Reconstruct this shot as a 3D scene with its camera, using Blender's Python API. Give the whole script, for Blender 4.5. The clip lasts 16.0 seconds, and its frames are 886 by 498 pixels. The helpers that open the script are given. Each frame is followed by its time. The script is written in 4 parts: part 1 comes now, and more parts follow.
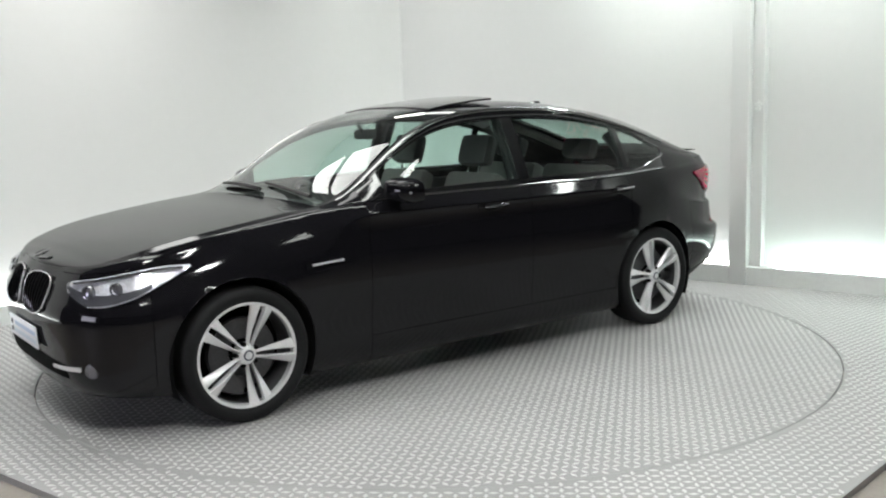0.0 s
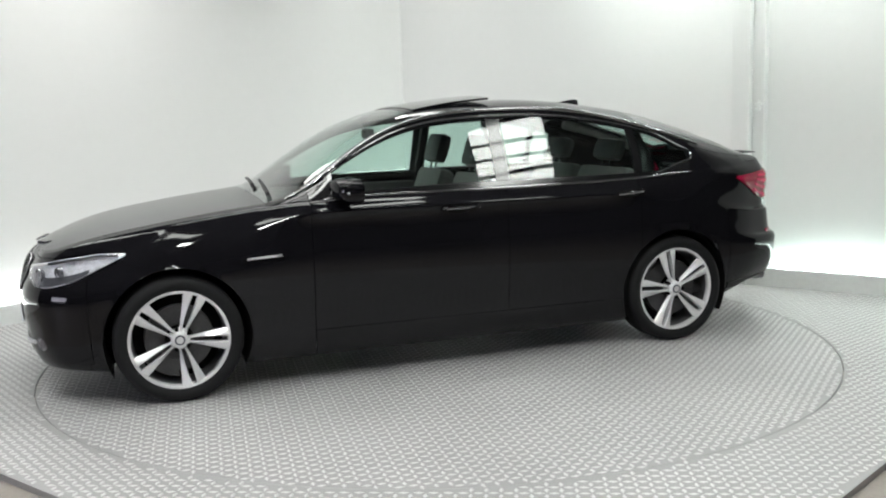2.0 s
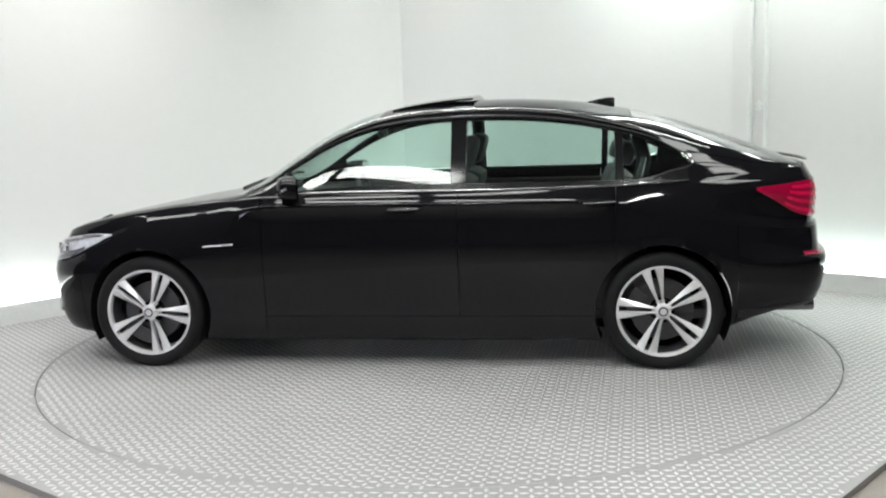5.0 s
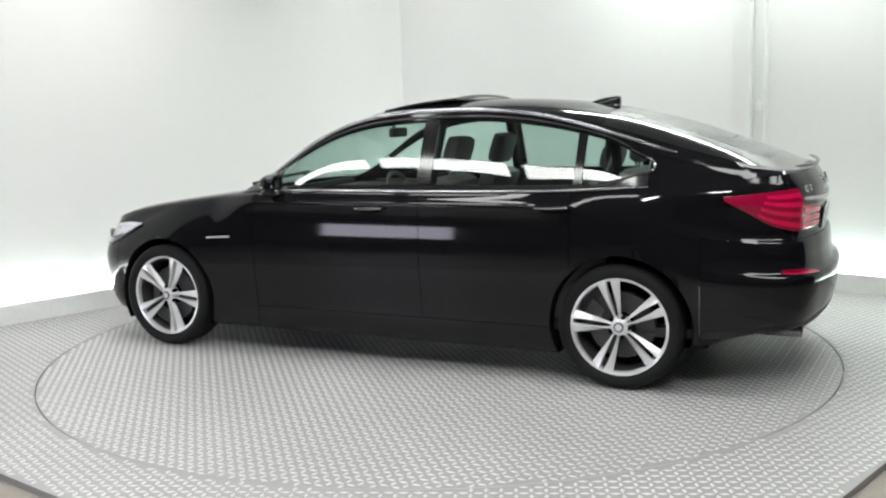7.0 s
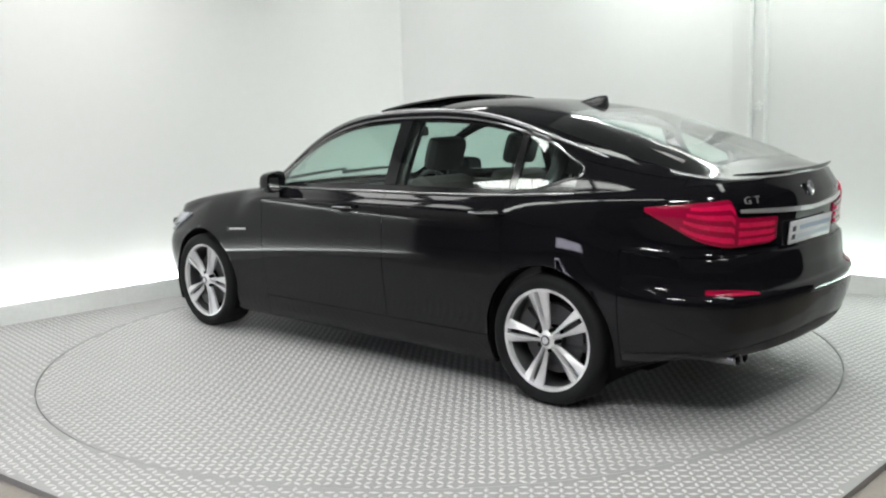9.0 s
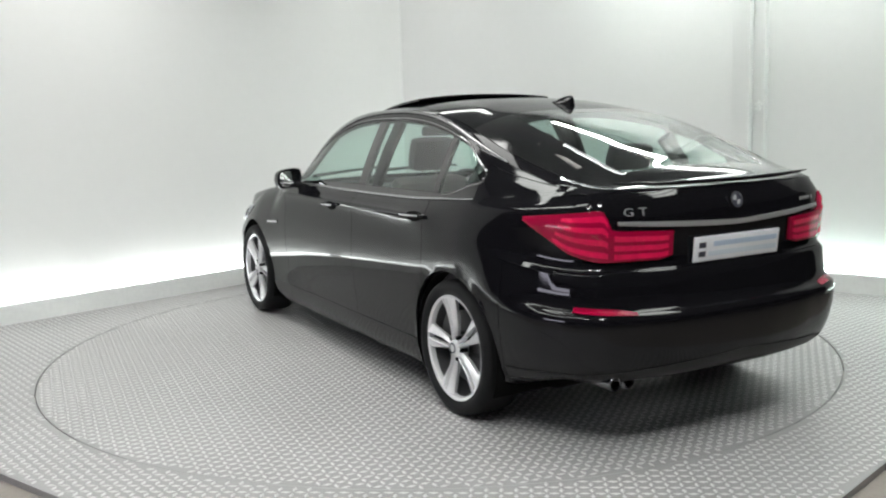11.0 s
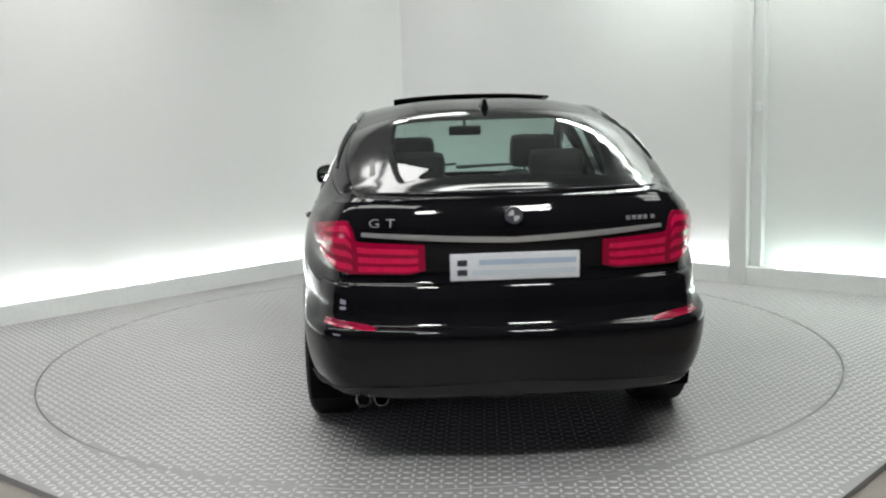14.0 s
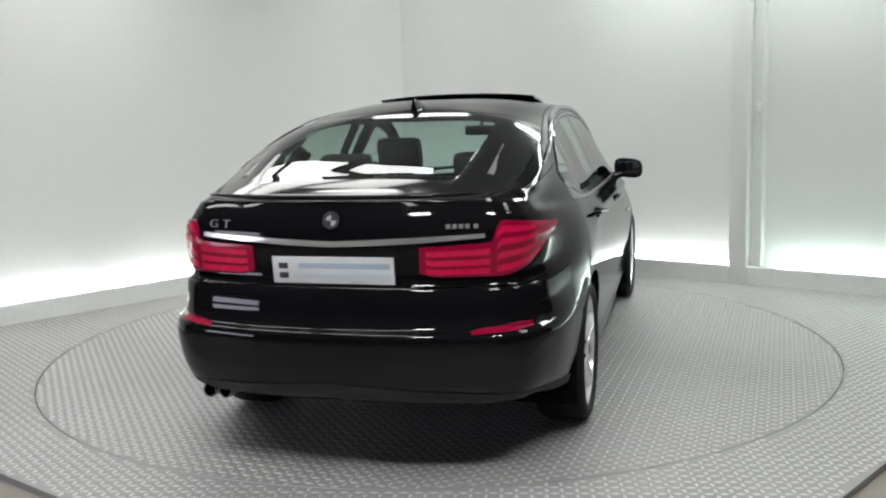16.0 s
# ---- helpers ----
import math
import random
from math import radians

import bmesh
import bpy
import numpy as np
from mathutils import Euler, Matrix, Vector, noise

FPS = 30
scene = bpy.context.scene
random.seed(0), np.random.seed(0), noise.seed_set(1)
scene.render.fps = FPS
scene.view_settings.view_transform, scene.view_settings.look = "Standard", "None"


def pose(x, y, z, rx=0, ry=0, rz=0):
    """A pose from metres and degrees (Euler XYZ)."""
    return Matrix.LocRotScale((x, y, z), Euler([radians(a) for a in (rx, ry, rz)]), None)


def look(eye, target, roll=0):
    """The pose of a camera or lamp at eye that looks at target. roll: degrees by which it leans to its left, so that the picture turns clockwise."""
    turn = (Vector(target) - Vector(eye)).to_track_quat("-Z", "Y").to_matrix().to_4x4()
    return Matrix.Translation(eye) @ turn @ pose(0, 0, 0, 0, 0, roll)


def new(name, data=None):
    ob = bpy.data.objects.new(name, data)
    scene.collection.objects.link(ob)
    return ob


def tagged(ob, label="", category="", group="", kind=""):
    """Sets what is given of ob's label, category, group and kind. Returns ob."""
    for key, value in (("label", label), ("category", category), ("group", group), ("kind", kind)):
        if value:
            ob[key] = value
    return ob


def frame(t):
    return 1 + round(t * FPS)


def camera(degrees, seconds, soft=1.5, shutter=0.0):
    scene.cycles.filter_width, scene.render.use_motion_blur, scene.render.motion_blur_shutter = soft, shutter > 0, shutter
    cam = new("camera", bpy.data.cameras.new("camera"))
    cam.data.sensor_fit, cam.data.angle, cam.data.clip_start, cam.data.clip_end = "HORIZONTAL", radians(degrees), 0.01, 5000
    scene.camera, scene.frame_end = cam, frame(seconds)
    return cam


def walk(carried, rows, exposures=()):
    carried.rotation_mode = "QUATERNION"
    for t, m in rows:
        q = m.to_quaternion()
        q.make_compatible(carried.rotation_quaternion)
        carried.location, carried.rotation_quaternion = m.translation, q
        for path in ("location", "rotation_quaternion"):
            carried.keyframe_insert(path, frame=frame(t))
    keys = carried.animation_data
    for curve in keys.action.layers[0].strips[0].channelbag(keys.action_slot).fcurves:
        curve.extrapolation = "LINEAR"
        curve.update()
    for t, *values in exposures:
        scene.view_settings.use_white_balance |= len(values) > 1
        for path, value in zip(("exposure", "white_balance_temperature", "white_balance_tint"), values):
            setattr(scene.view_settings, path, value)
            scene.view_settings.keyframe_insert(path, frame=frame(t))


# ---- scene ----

# ---------------------------------------------------------------- camera
EYE = (0.0, -5.951, 1.472)
PITCH, YAW, ROLL = -8.2297, 0.4065, -1.6235
cam = camera(51.58, 16.0, soft=2.1, shutter=0.4)
p_, y_ = radians(PITCH), radians(YAW)
AIM = (EYE[0] + math.sin(y_) * math.cos(p_), EYE[1] + math.cos(y_) * math.cos(p_), EYE[2] + math.sin(p_))
walk(cam, [(0.0, look(EYE, AIM, ROLL)), (16.0, look(EYE, AIM, ROLL))],
     exposures=[(0.0, -0.16), (3.5, -0.05), (7.0, 0.0), (9.0, -0.08), (12.5, -0.30), (16.0, -0.47)])

# ---------------------------------------------------------------- world and light strengths
world = bpy.data.worlds.new("world")
scene.world = world
world.use_nodes = True
world.node_tree.nodes["Background"].inputs[0].default_value = (0.6, 0.65, 0.7, 1)
world.node_tree.nodes["Background"].inputs[1].default_value = 0.02
PANEL_POWER = 16.0
STRIP_POWER = 12.0
SIGN_POWER = 10.0


# ---------------------------------------------------------------- materials
def mat(name, color, rough=0.5, metal=0.0, coat=0.0, spec=0.5, emit=0.0, emit_color=None):
    m = bpy.data.materials.new(name)
    m.use_nodes = True
    b = m.node_tree.nodes["Principled BSDF"]
    b.inputs["Base Color"].default_value = (*color, 1)
    b.inputs["Roughness"].default_value = rough
    b.inputs["Metallic"].default_value = metal
    b.inputs["Coat Weight"].default_value = coat
    b.inputs["Coat Roughness"].default_value = 0.06
    b.inputs["Specular IOR Level"].default_value = spec
    if emit:
        b.inputs["Emission Color"].default_value = (*(emit_color or color), 1)
        b.inputs["Emission Strength"].default_value = emit
    return m


def grain(m, scale, amount, bump=0.0, scale2=None, rough_amount=0.0):
    """Two scales of noise on the colour, with a fine relief."""
    nt = m.node_tree
    b = nt.nodes["Principled BSDF"]
    base = tuple(b.inputs["Base Color"].default_value)
    co = nt.nodes.new("ShaderNodeTexCoord")
    n1 = nt.nodes.new("ShaderNodeTexNoise")
    n1.inputs["Scale"].default_value = scale
    n1.inputs["Detail"].default_value = 6
    n2 = nt.nodes.new("ShaderNodeTexNoise")
    n2.inputs["Scale"].default_value = scale2 or scale / 12
    n2.inputs["Detail"].default_value = 3
    nt.links.new(co.outputs["Object"], n1.inputs["Vector"])
    nt.links.new(co.outputs["Object"], n2.inputs["Vector"])
    mx = nt.nodes.new("ShaderNodeMath")
    mx.operation = "ADD"
    nt.links.new(n1.outputs["Fac"], mx.inputs[0])
    nt.links.new(n2.outputs["Fac"], mx.inputs[1])
    mr = nt.nodes.new("ShaderNodeMapRange")
    mr.inputs["From Min"].default_value, mr.inputs["From Max"].default_value = 0.6, 1.4
    mr.inputs["To Min"].default_value, mr.inputs["To Max"].default_value = 1 - amount, 1 + amount
    nt.links.new(mx.outputs[0], mr.inputs["Value"])
    sc = nt.nodes.new("ShaderNodeVectorMath")
    sc.operation = "SCALE"
    sc.inputs[0].default_value = base[:3]
    nt.links.new(mr.outputs[0], sc.inputs["Scale"])
    nt.links.new(sc.outputs[0], b.inputs["Base Color"])
    if bump:
        bp = nt.nodes.new("ShaderNodeBump")
        bp.inputs["Strength"].default_value = bump
        bp.inputs["Distance"].default_value = 0.002
        nt.links.new(n1.outputs["Fac"], bp.inputs["Height"])
        nt.links.new(bp.outputs[0], b.inputs["Normal"])
    if rough_amount:
        r0 = b.inputs["Roughness"].default_value
        m2 = nt.nodes.new("ShaderNodeMapRange")
        m2.inputs["To Min"].default_value, m2.inputs["To Max"].default_value = max(0, r0 - rough_amount), r0 + rough_amount
        nt.links.new(n2.outputs["Fac"], m2.inputs["Value"])
        nt.links.new(m2.outputs[0], b.inputs["Roughness"])
    return m


def glass_mat(name, tint, gloss=1.0):
    """A thin tinted pane: see-through, with a mirror share by Fresnel."""
    m = bpy.data.materials.new(name)
    m.use_nodes = True
    nt = m.node_tree
    nt.nodes.clear()
    out = nt.nodes.new("ShaderNodeOutputMaterial")
    mix = nt.nodes.new("ShaderNodeMixShader")
    fr = nt.nodes.new("ShaderNodeLayerWeight")
    fr.inputs["Blend"].default_value = 0.5
    pw = nt.nodes.new("ShaderNodeMath")
    pw.operation = "POWER"
    pw.inputs[1].default_value = 4.0
    ma = nt.nodes.new("ShaderNodeMath")
    ma.operation = "MULTIPLY_ADD"
    ma.inputs[1].default_value, ma.inputs[2].default_value = 0.90, 0.075
    nt.links.new(fr.outputs["Facing"], pw.inputs[0])
    nt.links.new(pw.outputs[0], ma.inputs[0])
    tr = nt.nodes.new("ShaderNodeBsdfTransparent")
    tr.inputs["Color"].default_value = (*tint, 1)
    gl = nt.nodes.new("ShaderNodeBsdfGlossy")
    gl.inputs["Color"].default_value = (gloss, gloss, gloss, 1)
    gl.inputs["Roughness"].default_value = 0.015
    nt.links.new(ma.outputs[0], mix.inputs["Fac"])
    nt.links.new(tr.outputs[0], mix.inputs[1])
    nt.links.new(gl.outputs[0], mix.inputs[2])
    nt.links.new(mix.outputs[0], out.inputs["Surface"])
    return m


PAINT = grain(mat("black_paint", (0.0065, 0.0063, 0.008), 0.35, 0.0, 0.85, 0.0), 400, 0.15, 0, 3, 0.04)
PAINT.node_tree.nodes["Principled BSDF"].inputs["Coat Roughness"].default_value = 0.06
PAINT.node_tree.nodes["Principled BSDF"].inputs["Coat IOR"].default_value = 1.4
TRIM = mat("gloss_black_trim", (0.006, 0.006, 0.007), 0.12, 0, 0.5)
# metal brighter than gloss black, so the edge strips show as highlights
EDGE = mat("dark_bright_edge", (0.32, 0.32, 0.325), 0.10, 1.0)
PILLAR = grain(mat("satin_black_trim", (0.005, 0.005, 0.006), 0.22, 0, 0, 0.4), 200, 0.2)
PLASTIC = grain(mat("dark_plastic", (0.012, 0.012, 0.013), 0.55), 300, 0.3, 0.2)
UNDER = mat("underbody", (0.006, 0.006, 0.006), 0.9, spec=0.1)
RUBBER = grain(mat("tyre_rubber", (0.008, 0.008, 0.009), 0.7, spec=0.25), 200, 0.25, 0.3, 8, 0.08)
# barrel of the alloy rim, coloured dark for the shade between spokes
BARREL = grain(mat("shaded_rim_barrel", (0.10, 0.10, 0.105), 0.4, 0.5), 60, 0.2)
PIPE = grain(mat("dark_steel", (0.22, 0.22, 0.23), 0.25, 1.0), 90, 0.3)
ALLOY = grain(mat("alloy_silver", (0.84, 0.84, 0.86), 0.24, 0.40), 60, 0.06, 0, 6, 0.06)
DARKMETAL = grain(mat("brake_metal", (0.07, 0.07, 0.073), 0.4, 0.7), 90, 0.25, 0.1)
SATIN = grain(mat("satin_chrome", (0.72, 0.72, 0.73), 0.22, 0.7), 50, 0.05)
CHROME = mat("chrome", (0.82, 0.82, 0.84), 0.07, 1.0)
GLASS = glass_mat("green_tinted_glass", (0.72, 0.86, 0.81))
GLASS_SIDE = glass_mat("side_window_glass", (0.74, 0.88, 0.83), 0.85)
GLASS_REAR_DOOR = glass_mat("rear_door_glass", (0.70, 0.84, 0.79), 0.80)
GLASS_DARK = glass_mat("rear_tinted_glass", (0.70, 0.82, 0.78))
LENS_CLEAR = glass_mat("clear_lens", (0.92, 0.93, 0.95))
RED = grain(mat("red_lens", (0.68, 0.008, 0.075), 0.2, 0, 0.3, 0.3), 40, 0.2)
RED_DEEP = mat("deep_red_lens", (0.30, 0.003, 0.034), 0.2, 0, 0.3, 0.3)
PLATE = grain(mat("number_plate_white", (0.78, 0.80, 0.84), 0.35), 60, 0.04)
PLATE_INK = mat("number_plate_ink", (0.48, 0.58, 0.72), 0.5)
PLATE_DARK = mat("number_plate_dark", (0.03, 0.03, 0.05), 0.5)
HEADLAMP_DARK = mat("smoked_lamp", (0.16, 0.16, 0.18), 0.1, 0.5, 1.0)
HEADLAMP_BODY = grain(mat("headlamp_reflector", (0.78, 0.78, 0.83), 0.25, 0.25), 60, 0.4, 0, 12)
LENS_GREY = mat("clear_plastic", (0.55, 0.55, 0.55), 0.2, 0, 1.0)
MIRROR = mat("mirror", (0.85, 0.85, 0.86), 0.02, 1.0)
PLATE_PALE = mat("number_plate_pale_ink", (0.64, 0.71, 0.78), 0.5)
LEATHER = grain(mat("charcoal_leather", (0.045, 0.044, 0.044), 0.5), 150, 0.2, 0.35)
LEATHER_GREY = grain(mat("grey_leather", (0.16, 0.15, 0.145), 0.5), 150, 0.2, 0.35)
WALL = grain(mat("white_wall_paint", (0.78, 0.785, 0.775), 0.6), 14, 0.012, 0.05, 0.6)
PLINTH = grain(mat("pale_grey_plinth", (0.84, 0.855, 0.84), 0.45), 30, 0.06, 0.1, 1.5)
PLATE_STEEL = grain(mat("chequer_plate_steel", (0.335, 0.33, 0.33), 0.5, 0.2), 120, 0.12, 0.15, 1.4, 0.08)
# lugs get a lighter colour than the plate to stand for glints
LUG_STEEL = grain(mat("glint_steel_lugs", (0.60, 0.595, 0.595), 0.33, 0.4), 90, 0.14, 0, 1.1, 0.10)
HALLFLOOR = grain(mat("brown_floor", (0.28, 0.25, 0.225), 0.55), 40, 0.14, 0.2, 2)
DARKWALL = grain(mat("dark_hall_wall", (0.05, 0.05, 0.052), 0.8), 20, 0.1, 0.1, 1)
DARKCEIL = grain(mat("dark_ceiling", (0.18, 0.18, 0.18), 0.8), 20, 0.1, 0.1, 1)
PANEL = mat("light_panel", (0.9, 0.9, 0.9), 0.5, emit=PANEL_POWER, emit_color=(0.965, 1.0, 0.955))
PANEL_NEAR = mat("light_panel_near", (0.9, 0.9, 0.9), 0.5, emit=PANEL_POWER * 8.8, emit_color=(0.98, 1.0, 0.97))
# glow of the fill panel added to brighten the east wall
FILL_EAST = mat("wall_fill_east", (0.9, 0.9, 0.9), 0.5, emit=PANEL_POWER * 3.0, emit_color=(0.93, 1.0, 0.95))
PANEL_WEST = mat("light_panel_west", (0.9, 0.9, 0.9), 0.5, emit=PANEL_POWER * 0.40, emit_color=(1.0, 1.0, 0.97))
PANEL_FRONT = mat("light_panel_front", (0.9, 0.9, 0.9), 0.5, emit=PANEL_POWER * 0.9, emit_color=(0.965, 1.0, 0.955))
# glow of the fill panel added over the room corner
FILL_CORNER = mat("wall_fill_corner", (0.9, 0.9, 0.9), 0.5, emit=PANEL_POWER * 0.6, emit_color=(0.98, 1.0, 0.96))
STRIP = mat("led_strip", (0.9, 0.9, 0.9), 0.5, emit=STRIP_POWER, emit_color=(0.95, 1.0, 0.985))
STRIP_GREEN = mat("led_strip_green", (0.9, 0.9, 0.9), 0.5, emit=STRIP_POWER * 1.4, emit_color=(0.80, 1.0, 0.93))
SIGN = mat("lit_sign", (0.9, 0.9, 0.95), 0.5, emit=SIGN_POWER, emit_color=(0.86, 0.84, 1.0))


# ---------------------------------------------------------------- mesh helpers
def mesh_of(bm, name, material, smooth=True, weld=0.0, sharp=38):
    if weld:
        bmesh.ops.remove_doubles(bm, verts=bm.verts, dist=weld)
    me = bpy.data.meshes.new(name)
    bm.to_mesh(me)
    bm.free()
    for m in material if isinstance(material, (list, tuple)) else [material]:
        me.materials.append(m)
    if smooth:
        me.polygons.foreach_set("use_smooth", [True] * len(me.polygons))
        me.set_sharp_from_angle(angle=radians(sharp))
    return me


def thing(name, bm, material, label, category, group="", kind="", smooth=True):
    return tagged(new(name, mesh_of(bm, name, material, smooth)), label, category, group, kind)


def part(name, bm, material, parent, label="", smooth=True, at=None, weld=0.0, sharp=38):
    ob = new(name, mesh_of(bm, name, material, smooth, weld, sharp))
    ob.parent = parent
    if at is not None:
        ob.matrix_basis = at
    return tagged(ob, label)


def box(bm, x0, x1, y0, y1, z0, z1, bevel=0.0, m=None):
    r = bmesh.ops.create_cube(bm, size=1)
    vs = r["verts"]
    for v in vs:
        v.co = Vector(((x0 + x1) / 2 + v.co.x * (x1 - x0), (y0 + y1) / 2 + v.co.y * (y1 - y0), (z0 + z1) / 2 + v.co.z * (z1 - z0)))
    if bevel:
        es = list({e for v in vs for e in v.link_edges})
        r = bmesh.ops.bevel(bm, geom=es, offset=bevel, segments=2, affect="EDGES", profile=0.6)
        vs = list({v for f in r["faces"] for v in f.verts} | {v for v in vs if v.is_valid})
    if m is not None:
        bmesh.ops.transform(bm, matrix=m, verts=vs)
    return vs


def tube(bm, pts, radius, sides=8, closed=False):
    """A round bar along a line of points."""
    pts = [Vector(p) for p in pts]
    n = len(pts)
    rings = []
    for i, p in enumerate(pts):
        a = pts[(i - 1) % n] if (closed or i) else p
        b = pts[(i + 1) % n] if (closed or i < n - 1) else p
        d = (b - a).normalized()
        u = d.cross(Vector((0.13, 0.21, 0.97))).normalized()
        w = d.cross(u)
        r = radius(i / max(1, n - 1)) if callable(radius) else radius
        rings.append([bm.verts.new(p + r * (math.cos(k * math.tau / sides) * u + math.sin(k * math.tau / sides) * w)) for k in range(sides)])
    for i in range(n if closed else n - 1):
        A, B = rings[i], rings[(i + 1) % n]
        for k in range(sides):
            bm.faces.new((A[k], A[(k + 1) % sides], B[(k + 1) % sides], B[k]))
    if not closed:
        bm.faces.new(rings[0][::-1]), bm.faces.new(rings[-1])


def spin(bm, profile, steps=64):
    """A turned body round the y axis from (radius, y) points."""
    rings = [[bm.verts.new((r * math.cos(a), y, r * math.sin(a))) for r, y in profile] for a in (k * math.tau / steps for k in range(steps))]
    for k in range(steps):
        A, B = rings[k], rings[(k + 1) % steps]
        for i in range(len(profile) - 1):
            bm.faces.new((A[i], A[i + 1], B[i + 1], B[i]))


def curve(pts):
    """A smooth function through (x, value) points (monotone cubic)."""
    pts = sorted(pts)
    X = np.array([p[0] for p in pts], float)
    Y = np.array([p[1] for p in pts], float)
    h = np.diff(X)
    d = np.diff(Y) / h
    m = np.zeros(len(X))
    m[0], m[-1] = d[0], d[-1]
    for i in range(1, len(X) - 1):
        if d[i - 1] * d[i] > 0:
            w1, w2 = 2 * h[i] + h[i - 1], h[i] + 2 * h[i - 1]
            m[i] = (w1 + w2) / (w1 / d[i - 1] + w2 / d[i])

    def f(x):
        x = min(max(x, X[0]), X[-1])
        i = int(min(max(np.searchsorted(X, x) - 1, 0), len(h) - 1))
        t = (x - X[i]) / h[i]
        return float(Y[i] * (1 + 2 * t) * (1 - t) ** 2 + m[i] * h[i] * t * (1 - t) ** 2 + Y[i + 1] * t * t * (3 - 2 * t) + m[i + 1] * h[i] * t * t * (t - 1))

    return f


def eased(f, wide):
    """The curve f blurred by a bell of half-width wide(x), so that reflections run cleanly."""
    X = np.linspace(-2.62, 2.5, 2049)
    bell = np.linspace(-2, 2, 17)
    w = np.exp(-0.5 * bell ** 2)
    w /= w.sum()
    Y = np.array([sum(a * f(x + b * wide(x)) for a, b in zip(w, bell)) for x in X])
    return lambda x: float(np.interp(x, X, Y))


def ease_width(x):
    """Wide on the roof and the bonnet, tight at the foot of the windscreen and at the ends."""
    if x > 1.1:
        return min(0.11, 0.012 + 0.5 * max(0, x - 1.12), 0.012 + 0.5 * max(0, 2.45 - x))
    return min(0.12, 0.012 + 0.35 * max(0, 0.98 - x), 0.015 + 0.45 * max(0, x + 2.54))


def smooth01(a, b, x):
    t = min(max((x - a) / (b - a), 0), 1)
    return t * t * (3 - 2 * t)


# ---------------------------------------------------------------- the room
CORNER = Vector((-0.30, 3.83, 0))
LEFT_DIR = Vector((-1, -1.0, 0)).normalized()
RIGHT_DIR = Vector((1, -0.763, 0)).normalized()
PLINTH_H, PLINTH_D = 0.15, 0.16
WALL_H = 3.5
PLATE_R = 2.464


def wall_frame(dirn, side):
    """A frame at the corner: x along the wall, y into the wall, z up."""
    n = Vector((-dirn.y, dirn.x, 0)) * side
    return Matrix(((dirn.x, n.x, 0, CORNER.x), (dirn.y, n.y, 0, CORNER.y), (0, 0, 1, 0), (0, 0, 0, 1)))


LEFT = wall_frame(LEFT_DIR, -1)
RIGHT = wall_frame(RIGHT_DIR, 1)


def room():
    for name, fr, label in (("wall_west", LEFT, "plain white painted studio wall above a lit plinth"), ("wall_east", RIGHT, "plain white painted studio wall with a pilaster")):
        bm = bmesh.new()
        box(bm, -0.4, 7.0, PLINTH_D, PLINTH_D + 0.15, -0.06, WALL_H)
        ob = thing(name, bm, WALL, label, "wall", kind="structure", smooth=False)
        ob.matrix_basis = fr
        bm = bmesh.new()
        box(bm, 0.0, 7.0, 0.0, PLINTH_D - 0.003, -0.06, PLINTH_H, 0.006)
        ob = thing("plinth_" + name[5:], bm, PLINTH, "pale grey plinth along the foot of the wall", "plinth", kind="structure", smooth=False)
        ob.matrix_basis = fr
    # light strips lying on the plinths against the walls
    for fr, a, b, m in ((LEFT, 0.05, 3.36, STRIP), (LEFT, 3.47, 6.8, STRIP), (RIGHT, 0.05, 3.498, STRIP), (RIGHT, 3.86, 6.8, STRIP_GREEN)):
        bm = bmesh.new()
        box(bm, a, b, PLINTH_D - 0.10, PLINTH_D - 0.005, PLINTH_H + 0.001, PLINTH_H + 0.014, 0.004)
        ob = thing("light_strip", bm, m, "white LED light strip glowing on the plinth", "light strip", "light strips on the plinths", smooth=False)
        ob.matrix_basis = fr
    # pilaster
    bm = bmesh.new()
    box(bm, 3.50, 3.645, -0.03, PLINTH_D - 0.003, -0.058, WALL_H, 0.006)
    box(bm, 3.648, 3.74, 0.06, PLINTH_D - 0.003, -0.058, WALL_H, 0.004)
    ob = thing("pilaster", bm, WALL, "white boxed pilaster standing proud of the wall", "pilaster", kind="structure", smooth=False)
    ob.matrix_basis = RIGHT
    bm = bmesh.new()
    box(bm, -0.03, 0.03, -0.02, 0.0, -0.012, 0.012, 0.003)
    box(bm, -0.022, 0.022, -0.03, 0.0, -0.05, -0.03, 0.003)
    box(bm, -0.012, 0.012, -0.012, 0.0, -0.06, 0.03, 0.003)
    ob = thing("wall_bracket", bm, PLINTH, "small grey bracket fixed to the pilaster", "bracket")
    ob.matrix_basis = RIGHT @ pose(3.70, 0.059, 1.50)


def hall():
    bm = bmesh.new()
    box(bm, -11, 11, -13, 9, -0.30, -0.03)
    thing("floor", bm, HALLFLOOR, "brown hall floor round the turntable platform", "floor", kind="structure", smooth=False)
    for i, (x0, x1, y0, y1) in enumerate(((-11.2, -11, -13, 9), (11, 11.2, -13, 9), (-11.2, 11.2, 9, 9.2), (-11.2, 11.2, -13.2, -13))):
        bm = bmesh.new()
        box(bm, x0, x1, y0, y1, -0.3, WALL_H + 0.2)
        thing(("wall_hall_west", "wall_hall_east", "wall_hall_north", "wall_hall_south")[i], bm, DARKWALL, "dark plain hall wall", "wall", kind="structure", smooth=False)
    bm = bmesh.new()
    box(bm, -11.2, 11.2, -13.2, 9.2, WALL_H + 0.02, WALL_H + 0.2)
    thing("ceiling", bm, DARKCEIL, "dark ceiling over the studio", "ceiling", kind="structure", smooth=False)


